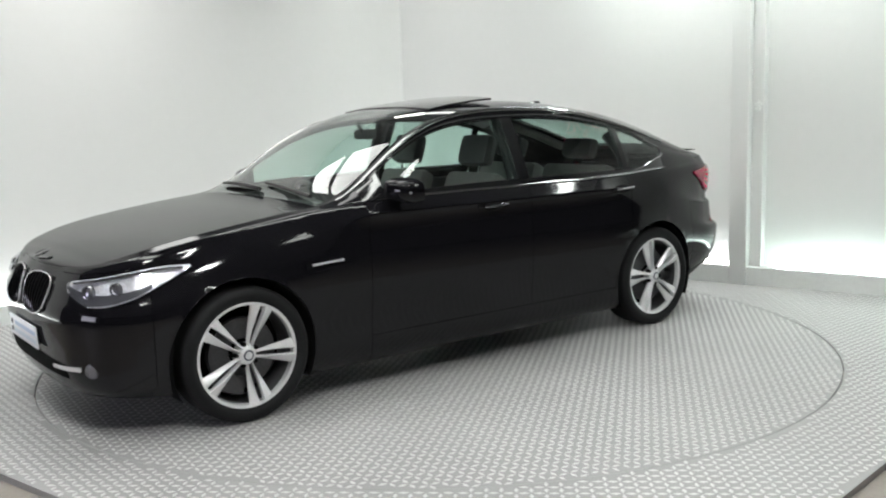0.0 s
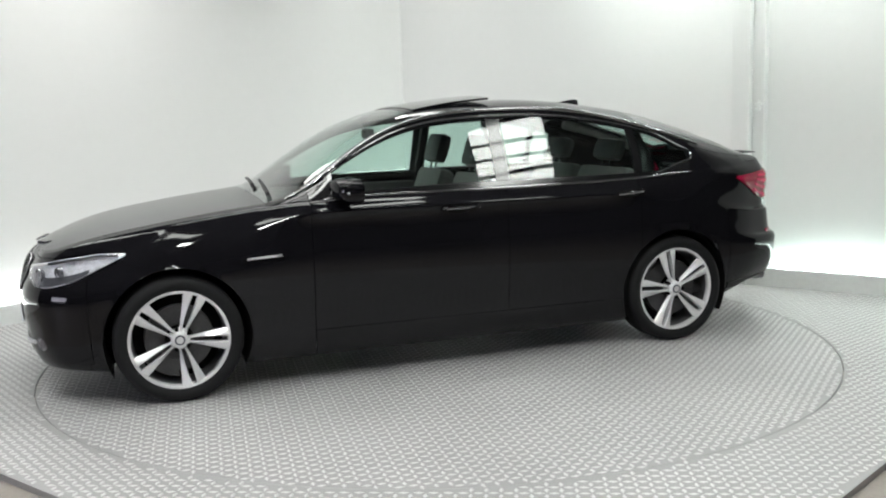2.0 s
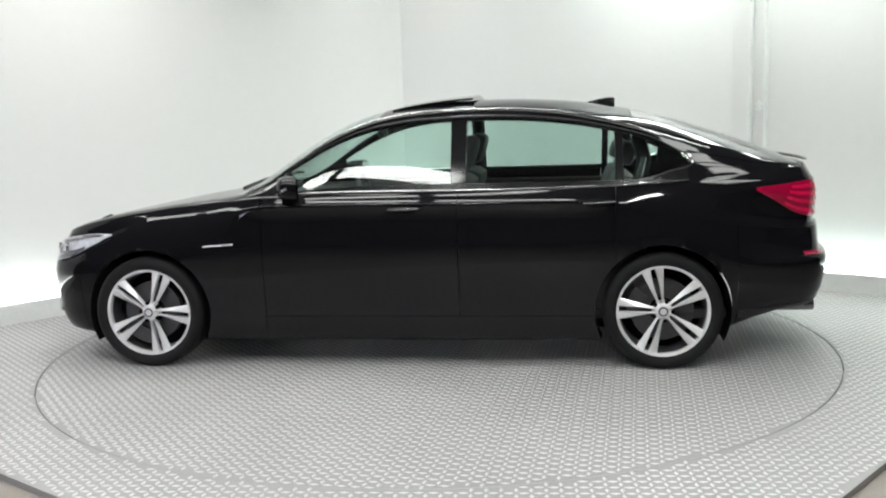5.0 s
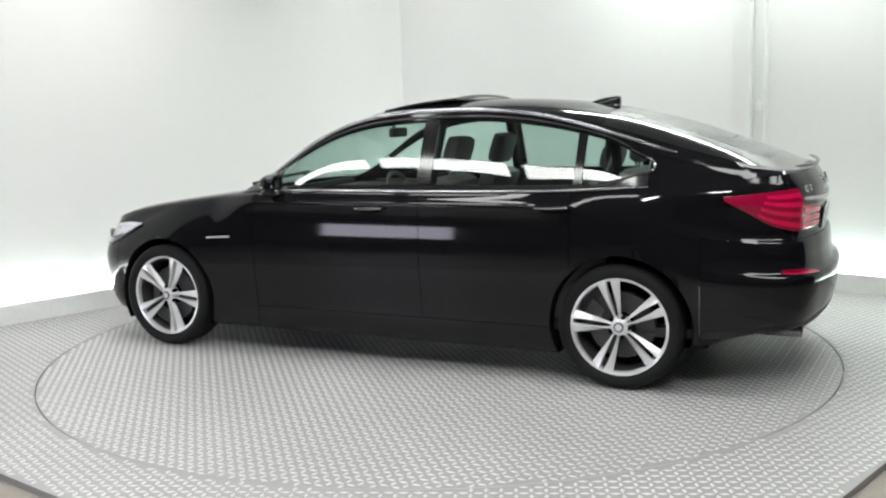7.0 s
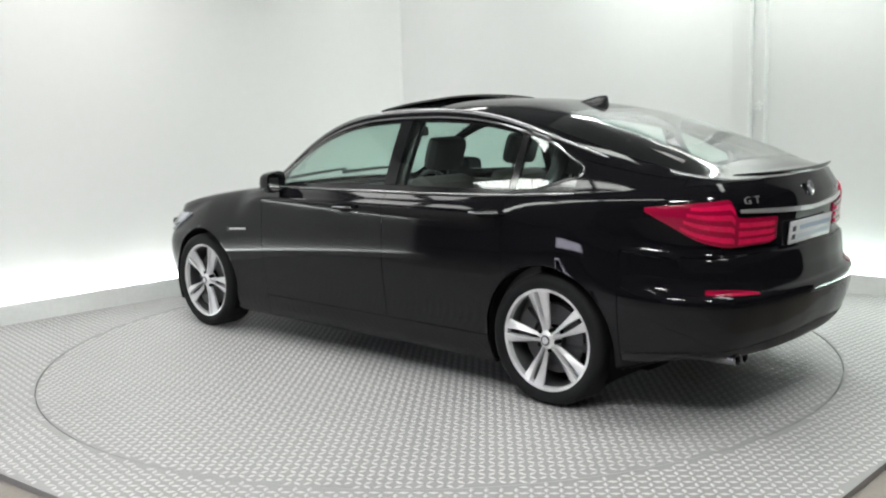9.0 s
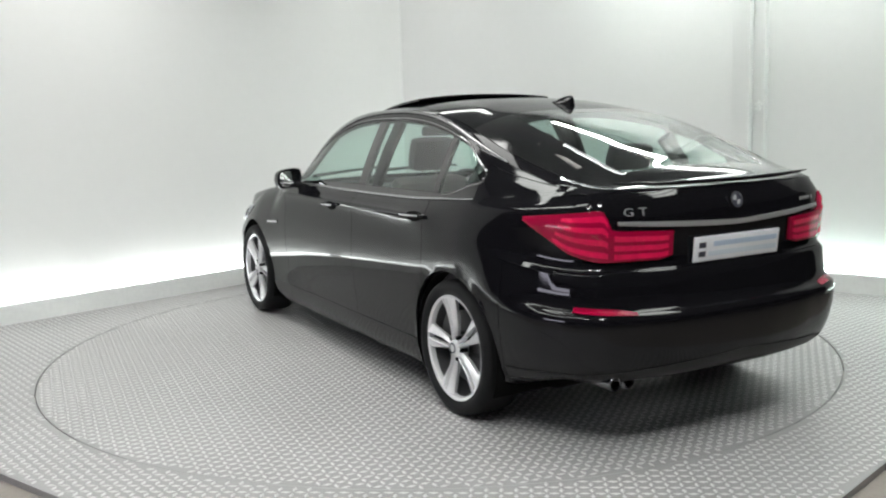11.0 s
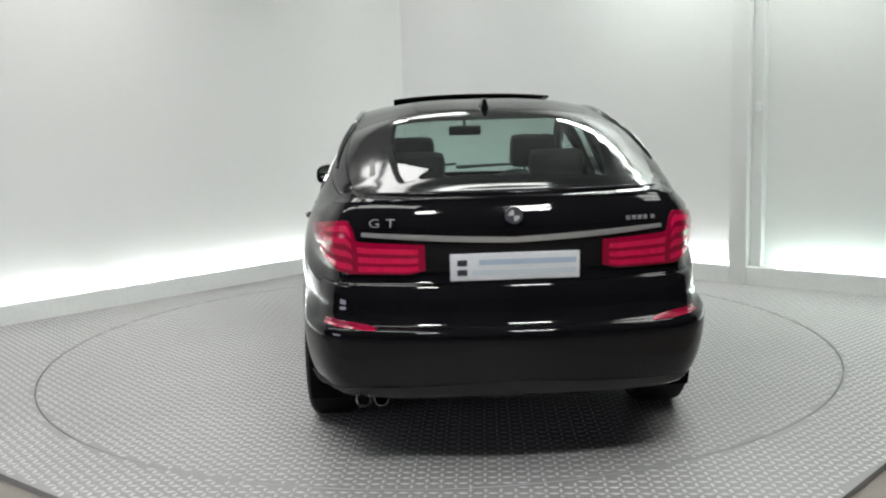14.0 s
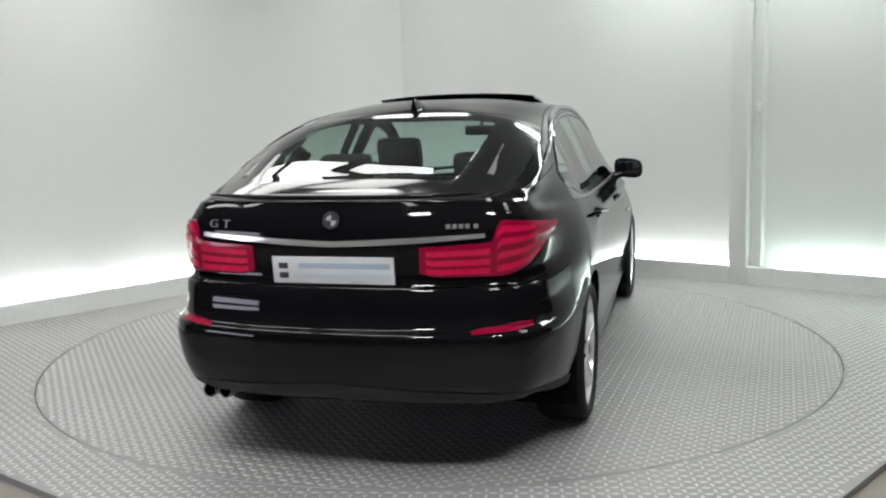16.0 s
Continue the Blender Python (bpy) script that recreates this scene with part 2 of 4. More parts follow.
def light_panel(x, y, w, d, turn, m, z=None):
    """A luminous panel in a thin dark frame, flat under the ceiling."""
    bm = bmesh.new()
    box(bm, -w / 2, w / 2, -d / 2, d / 2, -0.03, 0.0, 0.004)
    ob = thing("ceiling_light_or_fill", bm, m, "large flat luminous ceiling light or added wall-fill panel", "ceiling light", "ceiling light panels", smooth=False)
    ob.matrix_basis = pose(x, y, WALL_H, 0, 0, turn)
    for k, (x0, x1, y0, y1) in enumerate(((-w / 2 - 0.03, -w / 2 - 0.002, -d / 2 - 0.03, d / 2 + 0.03), (w / 2 + 0.002, w / 2 + 0.03, -d / 2 - 0.03, d / 2 + 0.03),
                                          (-w / 2, w / 2, -d / 2 - 0.03, -d / 2 - 0.002), (-w / 2, w / 2, d / 2 + 0.002, d / 2 + 0.03))):
        bm = bmesh.new()
        box(bm, x0, x1, y0, y1, -0.045, 0.0)
        part("frame_bar", bm, PLASTIC, ob)


def ceiling_lights():
    for cx, cy, n, w, d, turn, gap in BANKS:
        for k in range(n):
            u = (k - (n - 1) / 2) * (w + gap)
            light_panel(cx + u * math.cos(radians(turn)), cy + u * math.sin(radians(turn)), w, d, turn, PANEL_FRONT if cx > 0 else PANEL_WEST)
    # unseen fill panel, added only to lift the east wall
    light_panel(2.42, 1.38, 2.8, 0.20, -37, FILL_EAST)
    # unseen fill panel, added to lighten both walls near the corner
    light_panel(-0.2, 3.0, 1.1, 0.36, 0, FILL_CORNER)
    for x, y, w, d, turn in FRONT_LIGHTS:
        light_panel(x, y, w, d, turn, PANEL if y > -4 else PANEL_NEAR)


# rows of panels parallel to the walls, and those over the camera's side
BANKS = [(-1.584, 0.413, 3, 0.85, 1.1, -37, 0.16), (2.55, -2.15, 4, 0.40, 0.78, -50, 0.085)]
FRONT_LIGHTS = [(-1.2, -1.05, 1.3, 0.26, 0), (0.25, -1.05, 1.3, 0.26, 0), (-3.68, -1.30, 1.36, 0.36, -35), (-2.45, -2.15, 1.36, 0.36, -35), (-1.22, -3.0, 1.36, 0.36, -35), (-0.7, -4.3, 0.50, 0.32, 0), (1.0, -4.3, 0.50, 0.32, 0)]


def side_light():
    """A lit bluish-white light box on a stand at the west side of the hall, behind the camera's line."""
    bm = bmesh.new()
    box(bm, -0.85, 0.85, -0.04, 0.04, 0.70, 1.50, 0.01)
    ob = thing("light_box", bm, PLASTIC, "flat light box on two legs, lit bluish white", "light box")
    bm = bmesh.new()
    box(bm, -0.80, 0.80, 0.0405, 0.048, 0.75, 1.45)
    part("lit_face", bm, SIGN, ob, "glowing bluish white face")
    for x in (-0.7, 0.7):
        bm = bmesh.new()
        box(bm, x - 0.02, x + 0.02, -0.02, 0.02, 0.0, 0.71)
        box(bm, x - 0.03, x + 0.03, -0.22, 0.22, 0.0, 0.03, 0.005)
        part("leg", bm, PLASTIC, ob)
    ob.matrix_basis = pose(-5.0, -4.0, -0.03, 0, 0, -55)


# ---------------------------------------------------------------- turntable and platform
def lug_mesh(keep, size, pitch, bm_name, mtl, turn):
    """Raised diamond lugs in a basket pattern over an area."""
    h, a, b = 0.0026, size / 2, size * 0.22
    shape = np.array([(-a, 0, 0), (0, -b, 0), (a, 0, 0), (0, b, 0), (-a * 0.6, 0, h), (0, -b * 0.5, h), (a * 0.6, 0, h), (0, b * 0.5, h)])
    quads = [(0, 1, 5, 4), (1, 2, 6, 5), (2, 3, 7, 6), (3, 0, 4, 7), (4, 5, 6, 7)]
    n = int(3.4 / pitch)
    V, F = [], []
    c, s = math.cos(turn), math.sin(turn)
    for i in range(-n, n + 1):
        for j in range(-n, n + 1):
            x, y = i * pitch, j * pitch
            X, Y = c * x - s * y, s * x + c * y
            if not keep(X, Y):
                continue
            ang = turn + (math.pi / 4 if (i + j) % 2 else -math.pi / 4)
            ca, sa = math.cos(ang), math.sin(ang)
            o = len(V) * 8
            q = shape.copy()
            q[:, 0], q[:, 1] = shape[:, 0] * ca - shape[:, 1] * sa + X, shape[:, 0] * sa + shape[:, 1] * ca + Y
            V.append(q)
            F += [tuple(k + o for k in f) for f in quads]
    me = bpy.data.meshes.new(bm_name)
    me.from_pydata(np.concatenate(V).tolist(), [], F)
    me.materials.append(mtl)
    return me


PLAT_N1 = Vector((0.763, 1, 0)).normalized()
PLAT_N2 = Vector((-1, 1, 0)).normalized()


def in_platform(x, y, m=0.02):
    p = Vector((x, y, 0))
    return -2.87 + m < p.dot(PLAT_N1) < 2.87 - m and -2.95 + m < p.dot(PLAT_N2) < 2.92 - m


def platform():
    # four-cornered platform with a round hole for the turntable
    bm = bmesh.new()
    n = 144
    inner, outer = [], []
    for k in range(n):
        a = k * math.tau / n
        d = Vector((math.cos(a), math.sin(a), 0))
        inner.append(d * (PLATE_R + 0.006))
        r = min(2.87 / max(1e-6, abs(d.dot(PLAT_N1))), (2.92 if d.dot(PLAT_N2) > 0 else 2.95) / max(1e-6, abs(d.dot(PLAT_N2))))
        outer.append(d * r)
    rings = []
    for pts, z in ((inner, -0.09), (inner, 0.0), (outer, 0.0), (outer, -0.10)):
        rings.append([bm.verts.new((p.x, p.y, z)) for p in pts])
    for A, B in zip(rings, rings[1:]):
        for k in range(n):
            bm.faces.new((A[k], A[(k + 1) % n], B[(k + 1) % n], B[k]))
    pl = thing("platform", bm, PLATE_STEEL, "grey steel chequer-plate platform round the turntable", "platform", kind="structure", smooth=False)
    lugs = new("tread_relief", lug_mesh(lambda x, y: in_platform(x, y) and x * x + y * y > (PLATE_R + 0.020) ** 2, LUG, LUG_PITCH, "tread_relief", LUG_STEEL, LUG_TURN))
    lugs.parent = pl
    tagged(lugs, "raised steel tread lugs, coloured lighter for their glints", kind="stuff")


LUG, LUG_PITCH, LUG_TURN = 0.046, 0.042, radians(40)


def turntable():
    bm = bmesh.new()
    n = 144
    rings = []
    for r, z in ((0.0, 0.0), (PLATE_R * 0.5, 0.0), (PLATE_R - 0.002, 0.0), (PLATE_R, -0.003), (PLATE_R, -0.09)):
        if r == 0:
            c = bm.verts.new((0, 0, z))
            rings.append([c] * n)
        else:
            rings.append([bm.verts.new((r * math.cos(k * math.tau / n), r * math.sin(k * math.tau / n), z)) for k in range(n)])
    for A, B in zip(rings, rings[1:]):
        for k in range(n):
            if A[0] is A[1]:
                bm.faces.new((A[0], B[k], B[(k + 1) % n]))
            else:
                bm.faces.new((A[k], B[k], B[(k + 1) % n], A[(k + 1) % n]))
    tt = thing("turntable", bm, PLATE_STEEL, "round steel chequer-plate turntable turning under the car", "turntable", smooth=False)
    lugs = new("tread_relief", lug_mesh(lambda x, y: x * x + y * y < (PLATE_R - 0.016) ** 2, LUG, LUG_PITCH, "tread_relief", LUG_STEEL, LUG_TURN))
    lugs.parent = tt
    tagged(lugs, "raised steel tread lugs, coloured lighter for their glints", kind="stuff")
    return tt


# ---------------------------------------------------------------- the car: surface
# Car space: x ahead, y to its left, z up; middle of the wheelbase at 0.
OFF = (0.1553, -0.2297)
HUB_X, HUB_Z, TYRE_R, RIM_R, ARCH_R = 1.535, 0.338, 0.340, 0.268, 0.385
OUTLINE = [(2.335, 0), (2.333, 0.22), (2.318, 0.44), (2.275, 0.62), (2.16, 0.785), (1.94, 0.885), (1.535, 0.925), (0.9, 0.922), (0, 0.928), (-1, 0.934),
           (-1.535, 0.94), (-1.95, 0.914), (-2.23, 0.863), (-2.44, 0.742), (-2.535, 0.47), (-2.572, 0.22), (-2.578, 0)]


def outline():
    P = [Vector((x, y, 0)) for x, y in OUTLINE]
    P = [Vector((P[1].x, -P[1].y, 0))] + P + [Vector((P[-2].x, -P[-2].y, 0))]
    out = []
    for i in range(1, len(P) - 2):
        a, b, c, d = P[i - 1:i + 3]
        for k in range(40):
            t = k / 40
            out.append(0.5 * ((2 * b) + (c - a) * t + (2 * a - 5 * b + 4 * c - d) * t * t + (3 * b - a - 3 * c + d) * t ** 3))
    out.append(P[-2])
    arc = [0.0]
    for a, b in zip(out, out[1:]):
        arc.append(arc[-1] + (b - a).length)
    return np.array([(p.x, p.y) for p in out]), np.array(arc)


OUT_P, OUT_S = outline()
S_END = OUT_S[-1]


def plan(s):
    x, y = np.interp(s, OUT_S, OUT_P[:, 0]), np.interp(s, OUT_S, OUT_P[:, 1])
    e = 0.03
    x0, y0 = np.interp(s - e, OUT_S, OUT_P[:, 0]), np.interp(s - e, OUT_S, OUT_P[:, 1])
    x1, y1 = np.interp(s + e, OUT_S, OUT_P[:, 0]), np.interp(s + e, OUT_S, OUT_P[:, 1])
    if s < e:
        y0 = -np.interp(e - s, OUT_S, OUT_P[:, 1])
        x0 = np.interp(e - s, OUT_S, OUT_P[:, 0])
    if s > S_END - e:
        y1 = -np.interp(2 * S_END - s - e, OUT_S, OUT_P[:, 1])
        x1 = np.interp(2 * S_END - s - e, OUT_S, OUT_P[:, 0])
    n = Vector((y1 - y0, x0 - x1, 0)).normalized()
    return x, y, n


def s_at_x(x):
    """Where along the outline the side passes a given x."""
    return float(np.interp(-x, -OUT_P[:, 0], OUT_S))


def s_at_y(y, rear):
    m = OUT_P[:, 0] < -2.2 if rear else OUT_P[:, 0] > 2.2
    Y, S = OUT_P[m, 1], OUT_S[m]
    return float(np.interp(y, Y[::-1], S[::-1]) if rear else np.interp(y, Y, S))


# shoulder height, roof rail, centre line along x
Z_SH = curve([(2.46, 0.775), (2.40, 0.785), (2.25, 0.815), (1.92, 0.885), (1.59, 0.94), (1.26, 0.985), (1.0, 1.015), (0.8, 1.035), (0.4, 1.045), (-0.4, 1.045), (-1.0, 1.05), (-1.56, 1.075), (-2.0, 1.10), (-2.3, 1.125), (-2.54, 1.14)])
Z_R = curve([(2.46, 0.778), (2.2, 0.832), (1.92, 0.898), (1.59, 0.952), (1.26, 0.995), (1.02, 1.022), (0.95, 1.035), (0.76, 1.11), (0.59, 1.235), (0.42, 1.345), (0.24, 1.425), (0.08, 1.47), (-0.26, 1.502), (-0.6, 1.506), (-0.93, 1.482), (-1.27, 1.413), (-1.62, 1.305), (-1.9, 1.222), (-2.15, 1.165), (-2.54, 1.143)])
Y_R = curve([(1.1, 0.80), (0.95, 0.775), (0.76, 0.75), (0.42, 0.70), (0, 0.655), (-0.5, 0.652), (-1, 0.667), (-1.27, 0.700), (-1.5, 0.732), (-1.75, 0.748), (-2.0, 0.724), (-2.25, 0.685)])
Z_C = curve([(2.46, 0.79), (2.33, 0.815), (2.188, 0.853), (1.807, 0.925), (1.428, 0.982), (1.1, 1.022), (1.0, 1.05), (0.854, 1.155), (0.659, 1.296), (0.466, 1.41), (0.28, 1.487), (0.085, 1.535), (-0.29, 1.568), (-0.67, 1.572), (-1.05, 1.548), (-1.43, 1.482), (-1.814, 1.375), (-2.2, 1.245), (-2.40, 1.185), (-2.46, 1.17), (-2.54, 1.145)])

Z_SH, Z_R, Y_R, Z_C = (eased(f, ease_width) for f in (Z_SH, Z_R, Y_R, Z_C))


def rows_at(x, s):
    """Heights and insets of the side rows from the sill to the shoulder."""
    zs = Z_SH(x)
    mid = [(0.155, 0.16), (0.16, 0.07), (0.19, 0.045), (0.28, 0.026), (0.345, 0.026), (0.42, 0.020), (0.52, 0.008), (0.64, 0.0), (0.76, 0.002), (0.87, 0.012), (0.945, 0.010), (0.975, 0.002), (0.992, 0.020), (1.02, 0.042), (1.0, 0.0)]
    mid[-1] = (zs, 0.068)
    front = [(0.185, 0.24), (0.19, 0.11), (0.21, 0.065), (0.27, 0.035), (0.33, 0.018), (0.40, 0.012), (0.46, 0.004), (0.52, 0.0), (0.58, 0.0), (0.63, 0.006), (0.67, 0.014), (0.70, 0.022), (0.735, 0.036), (0.76, 0.055), (zs, 0.085)]
    rear = [(0.30, 0.30), (0.305, 0.16), (0.33, 0.085), (0.38, 0.045), (0.44, 0.022), (0.52, 0.006), (0.60, 0.0), (0.625, 0.008), (0.645, 0.045), (0.79, 0.060), (0.82, 0.088), (0.90, 0.088), (0.99, 0.080), (1.06, 0.090), (zs, 0.135)]
    # rounded shoulder of the front wing
    ww = smooth01(0.72, 1.15, x)
    wing = mid[:8] + [(zs - 0.27, 0.003), (zs - 0.215, 0.012), (zs - 0.165, 0.026), (zs - 0.115, 0.044), (zs - 0.070, 0.066), (zs - 0.032, 0.092), (zs, 0.122)]
    mid = [(a[0] * (1 - ww) + b[0] * ww, a[1] * (1 - ww) + b[1] * ww) for a, b in zip(mid, wing)]
    # full, rounded haunch over the rear wheel
    hw = smooth01(-1.0, -1.5, x)
    haunch = mid[:8] + [(zs - 0.30, 0.001), (zs - 0.235, 0.005), (zs - 0.175, 0.013), (zs - 0.12, 0.025), (zs - 0.075, 0.039), (zs - 0.035, 0.055), (zs, 0.074)]
    mid = [(a[0] * (1 - hw) + b[0] * hw, a[1] * (1 - hw) + b[1] * hw) for a, b in zip(mid, haunch)]
    fw = smooth01(1.45, 2.2, x)
    # the face above the bumper falls back towards the lamps
    back = smooth01(0.05, 0.42, float(np.interp(s, OUT_S, OUT_P[:, 1])))
    front = [(z, o + back * 0.028 * smooth01(0.60, 0.70, z)) for z, o in front]
    rw = smooth01(-1.6, -2.3, x)
    out = []
    for a, b, c in zip(mid, front, rear):
        z = a[0] * (1 - fw - rw) + b[0] * fw + c[0] * rw
        o = a[1] * (1 - fw - rw) + b[1] * fw + c[1] * rw
        out.append((z, o))
    # keep the heights in order under the shoulder
    lim = zs - 0.004
    k = len(out) - 2
    while k > 0 and out[k][0] > lim:
        out[k] = (lim, out[k][1])
        lim -= 0.012
        k -= 1
    return out


def side_point(s, z, lift=0.0):
    """A point of the car's side (left half) at arc s and height z, lifted off the surface."""
    x, y, n = plan(s)
    r = rows_at(x, s)
    zz = [a for a, _ in r]
    o = float(np.interp(z, zz, [b for _, b in r]))
    p = Vector((x, y, 0)) - n * (o - lift)
    return Vector((p.x, max(p.y, 0.0) if s in (0.0, S_END) else p.y, z))


N_TOP1, N_TOP2 = 9, 20


def glass_lo(x):
    return 0.09 + 0.30 * smooth01(-1.34, -1.72, x) ** 1.5


def glass_hi(x):
    return 0.885 - 0.27 * smooth01(-1.37, -1.72, x) ** 1.8


def top_points(x, p_sh):
    """From the shoulder over the rail to the centre line."""
    ysh = max(p_sh.y, 0.0)
    yr = min(Y_R(x), ysh * 0.93)
    zr, zc, zsh = Z_R(x), Z_C(x), p_sh.z
    lo, hi = glass_lo(x), glass_hi(x)
    ts = [0.045, lo] + [lo + (hi - lo) * k / 4 for k in range(1, 5)] + [hi + (1 - hi) * 0.45, hi + (1 - hi) * 0.75, 1.0]
    pts = []
    cab = smooth01(1.02, 0.85, x) * smooth01(-2.3, -1.9, x)
    for t in ts:
        y = ysh + (yr - ysh) * t
        z = zsh + (zr - zsh) * t
        bulge = 0.009 * cab * math.sin(math.pi * t)
        pts.append(Vector((p_sh.x, y + bulge, z + bulge * 0.3)))
    e = 2.0 + 0.9 * cab + 1.6 * smooth01(-1.15, -1.6, x) * smooth01(-2.42, -2.2, x)
    for k in range(1, N_TOP2 + 1):
        f = 0.94 * (1 - (k - 1) / (N_TOP2 - 1))
        y = yr * f
        z = zc - (zc - zr) * abs(f) ** e
        pts.append(Vector((p_sh.x, y, z)))
    return pts


BREAKS = [-1.47, 1.98, 1.02, 0.80, 0.60, 0.12, -0.325, -0.37, -0.42, -1.27, -1.32, -1.38, -1.68, -1.95, -2.20, -2.24, -2.38]


def stations():
    xs = []
    n = 230
    ss = [S_END * k / n for k in range(n + 1)]
    for b in BREAKS:
        sb = s_at_x(b)
        i = min(range(len(ss)), key=lambda k: abs(ss[k] - sb))
        ss[i] = sb
    return ss


def car_grid():
    G = []
    for s in stations():
        x, y, n = plan(s)
        r = rows_at(x, s)
        col = []
        # finer rows by interpolation
        zz = []
        for (z0, o0), (z1, o1) in zip(r, r[1:]):
            for k in range(2):
                zz.append((z0 + (z1 - z0) * k / 2, o0 + (o1 - o0) * k / 2))
        zz.append(r[-1])
        for z, o in zz:
            p = Vector((x, y, 0)) - n * o
            yy = p.y
            if s == 0 or s == S_END:
                yy = 0.0
            col.append(Vector((p.x, max(yy, 0.0), z)))
        col += top_points(x, col[-1])
        G.append(col)
    return G


A_ROWS = 29          # side rows, the last one is the shoulder
R_ROW = 28 + N_TOP1  # the roof rail


def panel_of(x, y, z, j):
    """Which panel a face of the car's skin belongs to."""
    if j >= A_ROWS - 1:
        k = j - (A_ROWS - 1)
        if k >= N_TOP1 + 1:      # inside the rail
            if x > 1.02:
                return "bonnet"
            if x > 0.12:
                return "windscreen"
            if x > -1.38:
                return "roof"
            if x > -2.38:
                return "rear_window" if -1.47 > x > -2.24 and k >= N_TOP1 + 7 else "rear_window_border"
            return "tailgate"
        if k >= N_TOP1:
            return "bonnet" if x > 1.02 else "roof_rail" if x > -2.2 else "tailgate"
        if x > 1.02:
            return "front_wing"
        if x < -2.20:
            return "tailgate"
        if 0.66 > x > -1.68 and 1 < k <= 5:
            if x > -0.325:
                return "front_side_window"
            if x > -0.42:
                return "door_pillar"
            if x > -1.27:
                return "rear_side_window"
            if x > -1.32:
                return "quarter_pillar"
            return "quarter_window"
        if x < -1.32 and k < 7 and x < -1.68:
            return "rear_wing"
        return "window_surround" if 0.80 > x > -1.74 and k < 6 else "roof_rail"
    if x > 1.98:
        return "front_bumper" if z < 0.79 else "front_wing"
    if x > 0.80:
        return "front_wing"
    if z < 0.32 and x > -1.5:
        return "sill"
    if x > -0.37:
        return "front_door"
    if x > -1.27:
        return "rear_door"
    if x > -1.95:
        return "rear_wing"
    if z > 0.80 and y < 0.69:
        return "tailgate"
    if z > 0.80:
        return "rear_wing"
    return "rear_bumper"


PANEL_MAT = {"windscreen": GLASS, "rear_window": GLASS_DARK, "front_side_window": GLASS_SIDE, "rear_side_window": GLASS_REAR_DOOR, "quarter_window": GLASS_SIDE,
             "rear_window_border": TRIM, "door_pillar": TRIM, "quarter_pillar": TRIM, "window_surround": TRIM}
PANEL_LABEL = {"windscreen": "green-tinted windscreen glass", "rear_window": "sloping tinted rear window", "front_side_window": "green-tinted side window glass",
               "rear_side_window": "tinted rear door window glass", "quarter_window": "small tinted quarter window", "rear_window_border": "black glass border of the rear window", "door_pillar": "gloss black pillar trim",
               "window_surround": "gloss black window surround"}
MIRRORED = {"bonnet", "windscreen", "roof", "rear_window", "rear_window_border", "tailgate", "front_bumper", "rear_bumper"}


def car_skin(car):
    """The painted shell and its panes, split into panels."""
    G = car_grid()
    n, m = len(G), len(G[0])
    # wheel arches: drop what lies inside, draw the rim of the hole onto the circle
    def inside(p):
        return p.y > 0.5 and min(math.hypot(p.x - hx, p.z - HUB_Z) for hx in (HUB_X, -HUB_X)) < ARCH_R
    dead = [[j < A_ROWS and inside(G[i][j]) for j in range(m)] for i in range(n)]
    arch_rim = set()
    for i in range(1, n - 1):
        for j in range(A_ROWS):
            if dead[i][j]:
                near = [(i + a, j + b) for a in (-1, 0, 1) for b in (-1, 0, 1) if 0 <= j + b < m]
                if any(not dead[a][b] for a, b in near):
                    arch_rim.add((i, j))
    for i, j in arch_rim:
        p = G[i][j]
        hx = HUB_X if p.x > 0 else -HUB_X
        d = Vector((p.x - hx, 0, p.z - HUB_Z))
        if d.length > 1e-4:
            d = d.normalized() * ARCH_R
            z = HUB_Z + d.z
            G[i][j] = Vector((hx + d.x, p.y, max(z, 0.185)))
    faces = {}
    for i in range(n - 1):
        for j in range(m - 1):
            q = ((i, j), (i + 1, j), (i + 1, j + 1), (i, j + 1))
            if all(dead[a][b] for a, b in q):
                continue
            c = sum((G[a][b] for a, b in q), Vector()) / 4
            faces.setdefault(panel_of(c.x, c.y, c.z, j), []).append(q)
    for name, qs in faces.items():
        sides = (1, -1)
        groups = [sides] if name in MIRRORED else [(1,), (-1,)]
        for g in groups:
            bm = bmesh.new()
            for sg in g:
                made = {}
                for q in qs:
                    vs = []
                    for key in q:
                        if key not in made:
                            p = G[key[0]][key[1]]
                            made[key] = bm.verts.new((p.x, p.y * sg, p.z))
                        vs.append(made[key])
                    bm.faces.new(vs if sg < 0 else vs[::-1])
            bmesh.ops.remove_doubles(bm, verts=bm.verts, dist=0.0004)
            bmesh.ops.recalc_face_normals(bm, faces=bm.faces)
            glass = "window" in name and name not in ("window_surround", "rear_window_border") or name == "windscreen"
            move = {}
            if not glass:
                # turned-in edges give each panel thickness and a dark joint
                bm.normal_update()
                rim = [e for e in bm.edges if e.is_boundary]
                for v in {v for e in rim for v in e.verts}:
                    c = sum((f.calc_center_median() for f in v.link_faces), Vector()) / len(v.link_faces)
                    move[v] = (c - v.co).normalized() * 0.0018
                for v, d in move.items():
                    v.co += d
                r = bmesh.ops.extrude_edge_only(bm, edges=rim)
                for v in [v for v in r["geom"] if isinstance(v, bmesh.types.BMVert)]:
                    nn = Vector((0, v.co.y, v.co.z - 0.7))
                    v.co -= nn.normalized() * 0.022
            ob = part(name, bm, PANEL_MAT.get(name, PAINT), car, PANEL_LABEL.get(name, ""), sharp=62)
            if glass:
                ob.visible_shadow = False
    return G


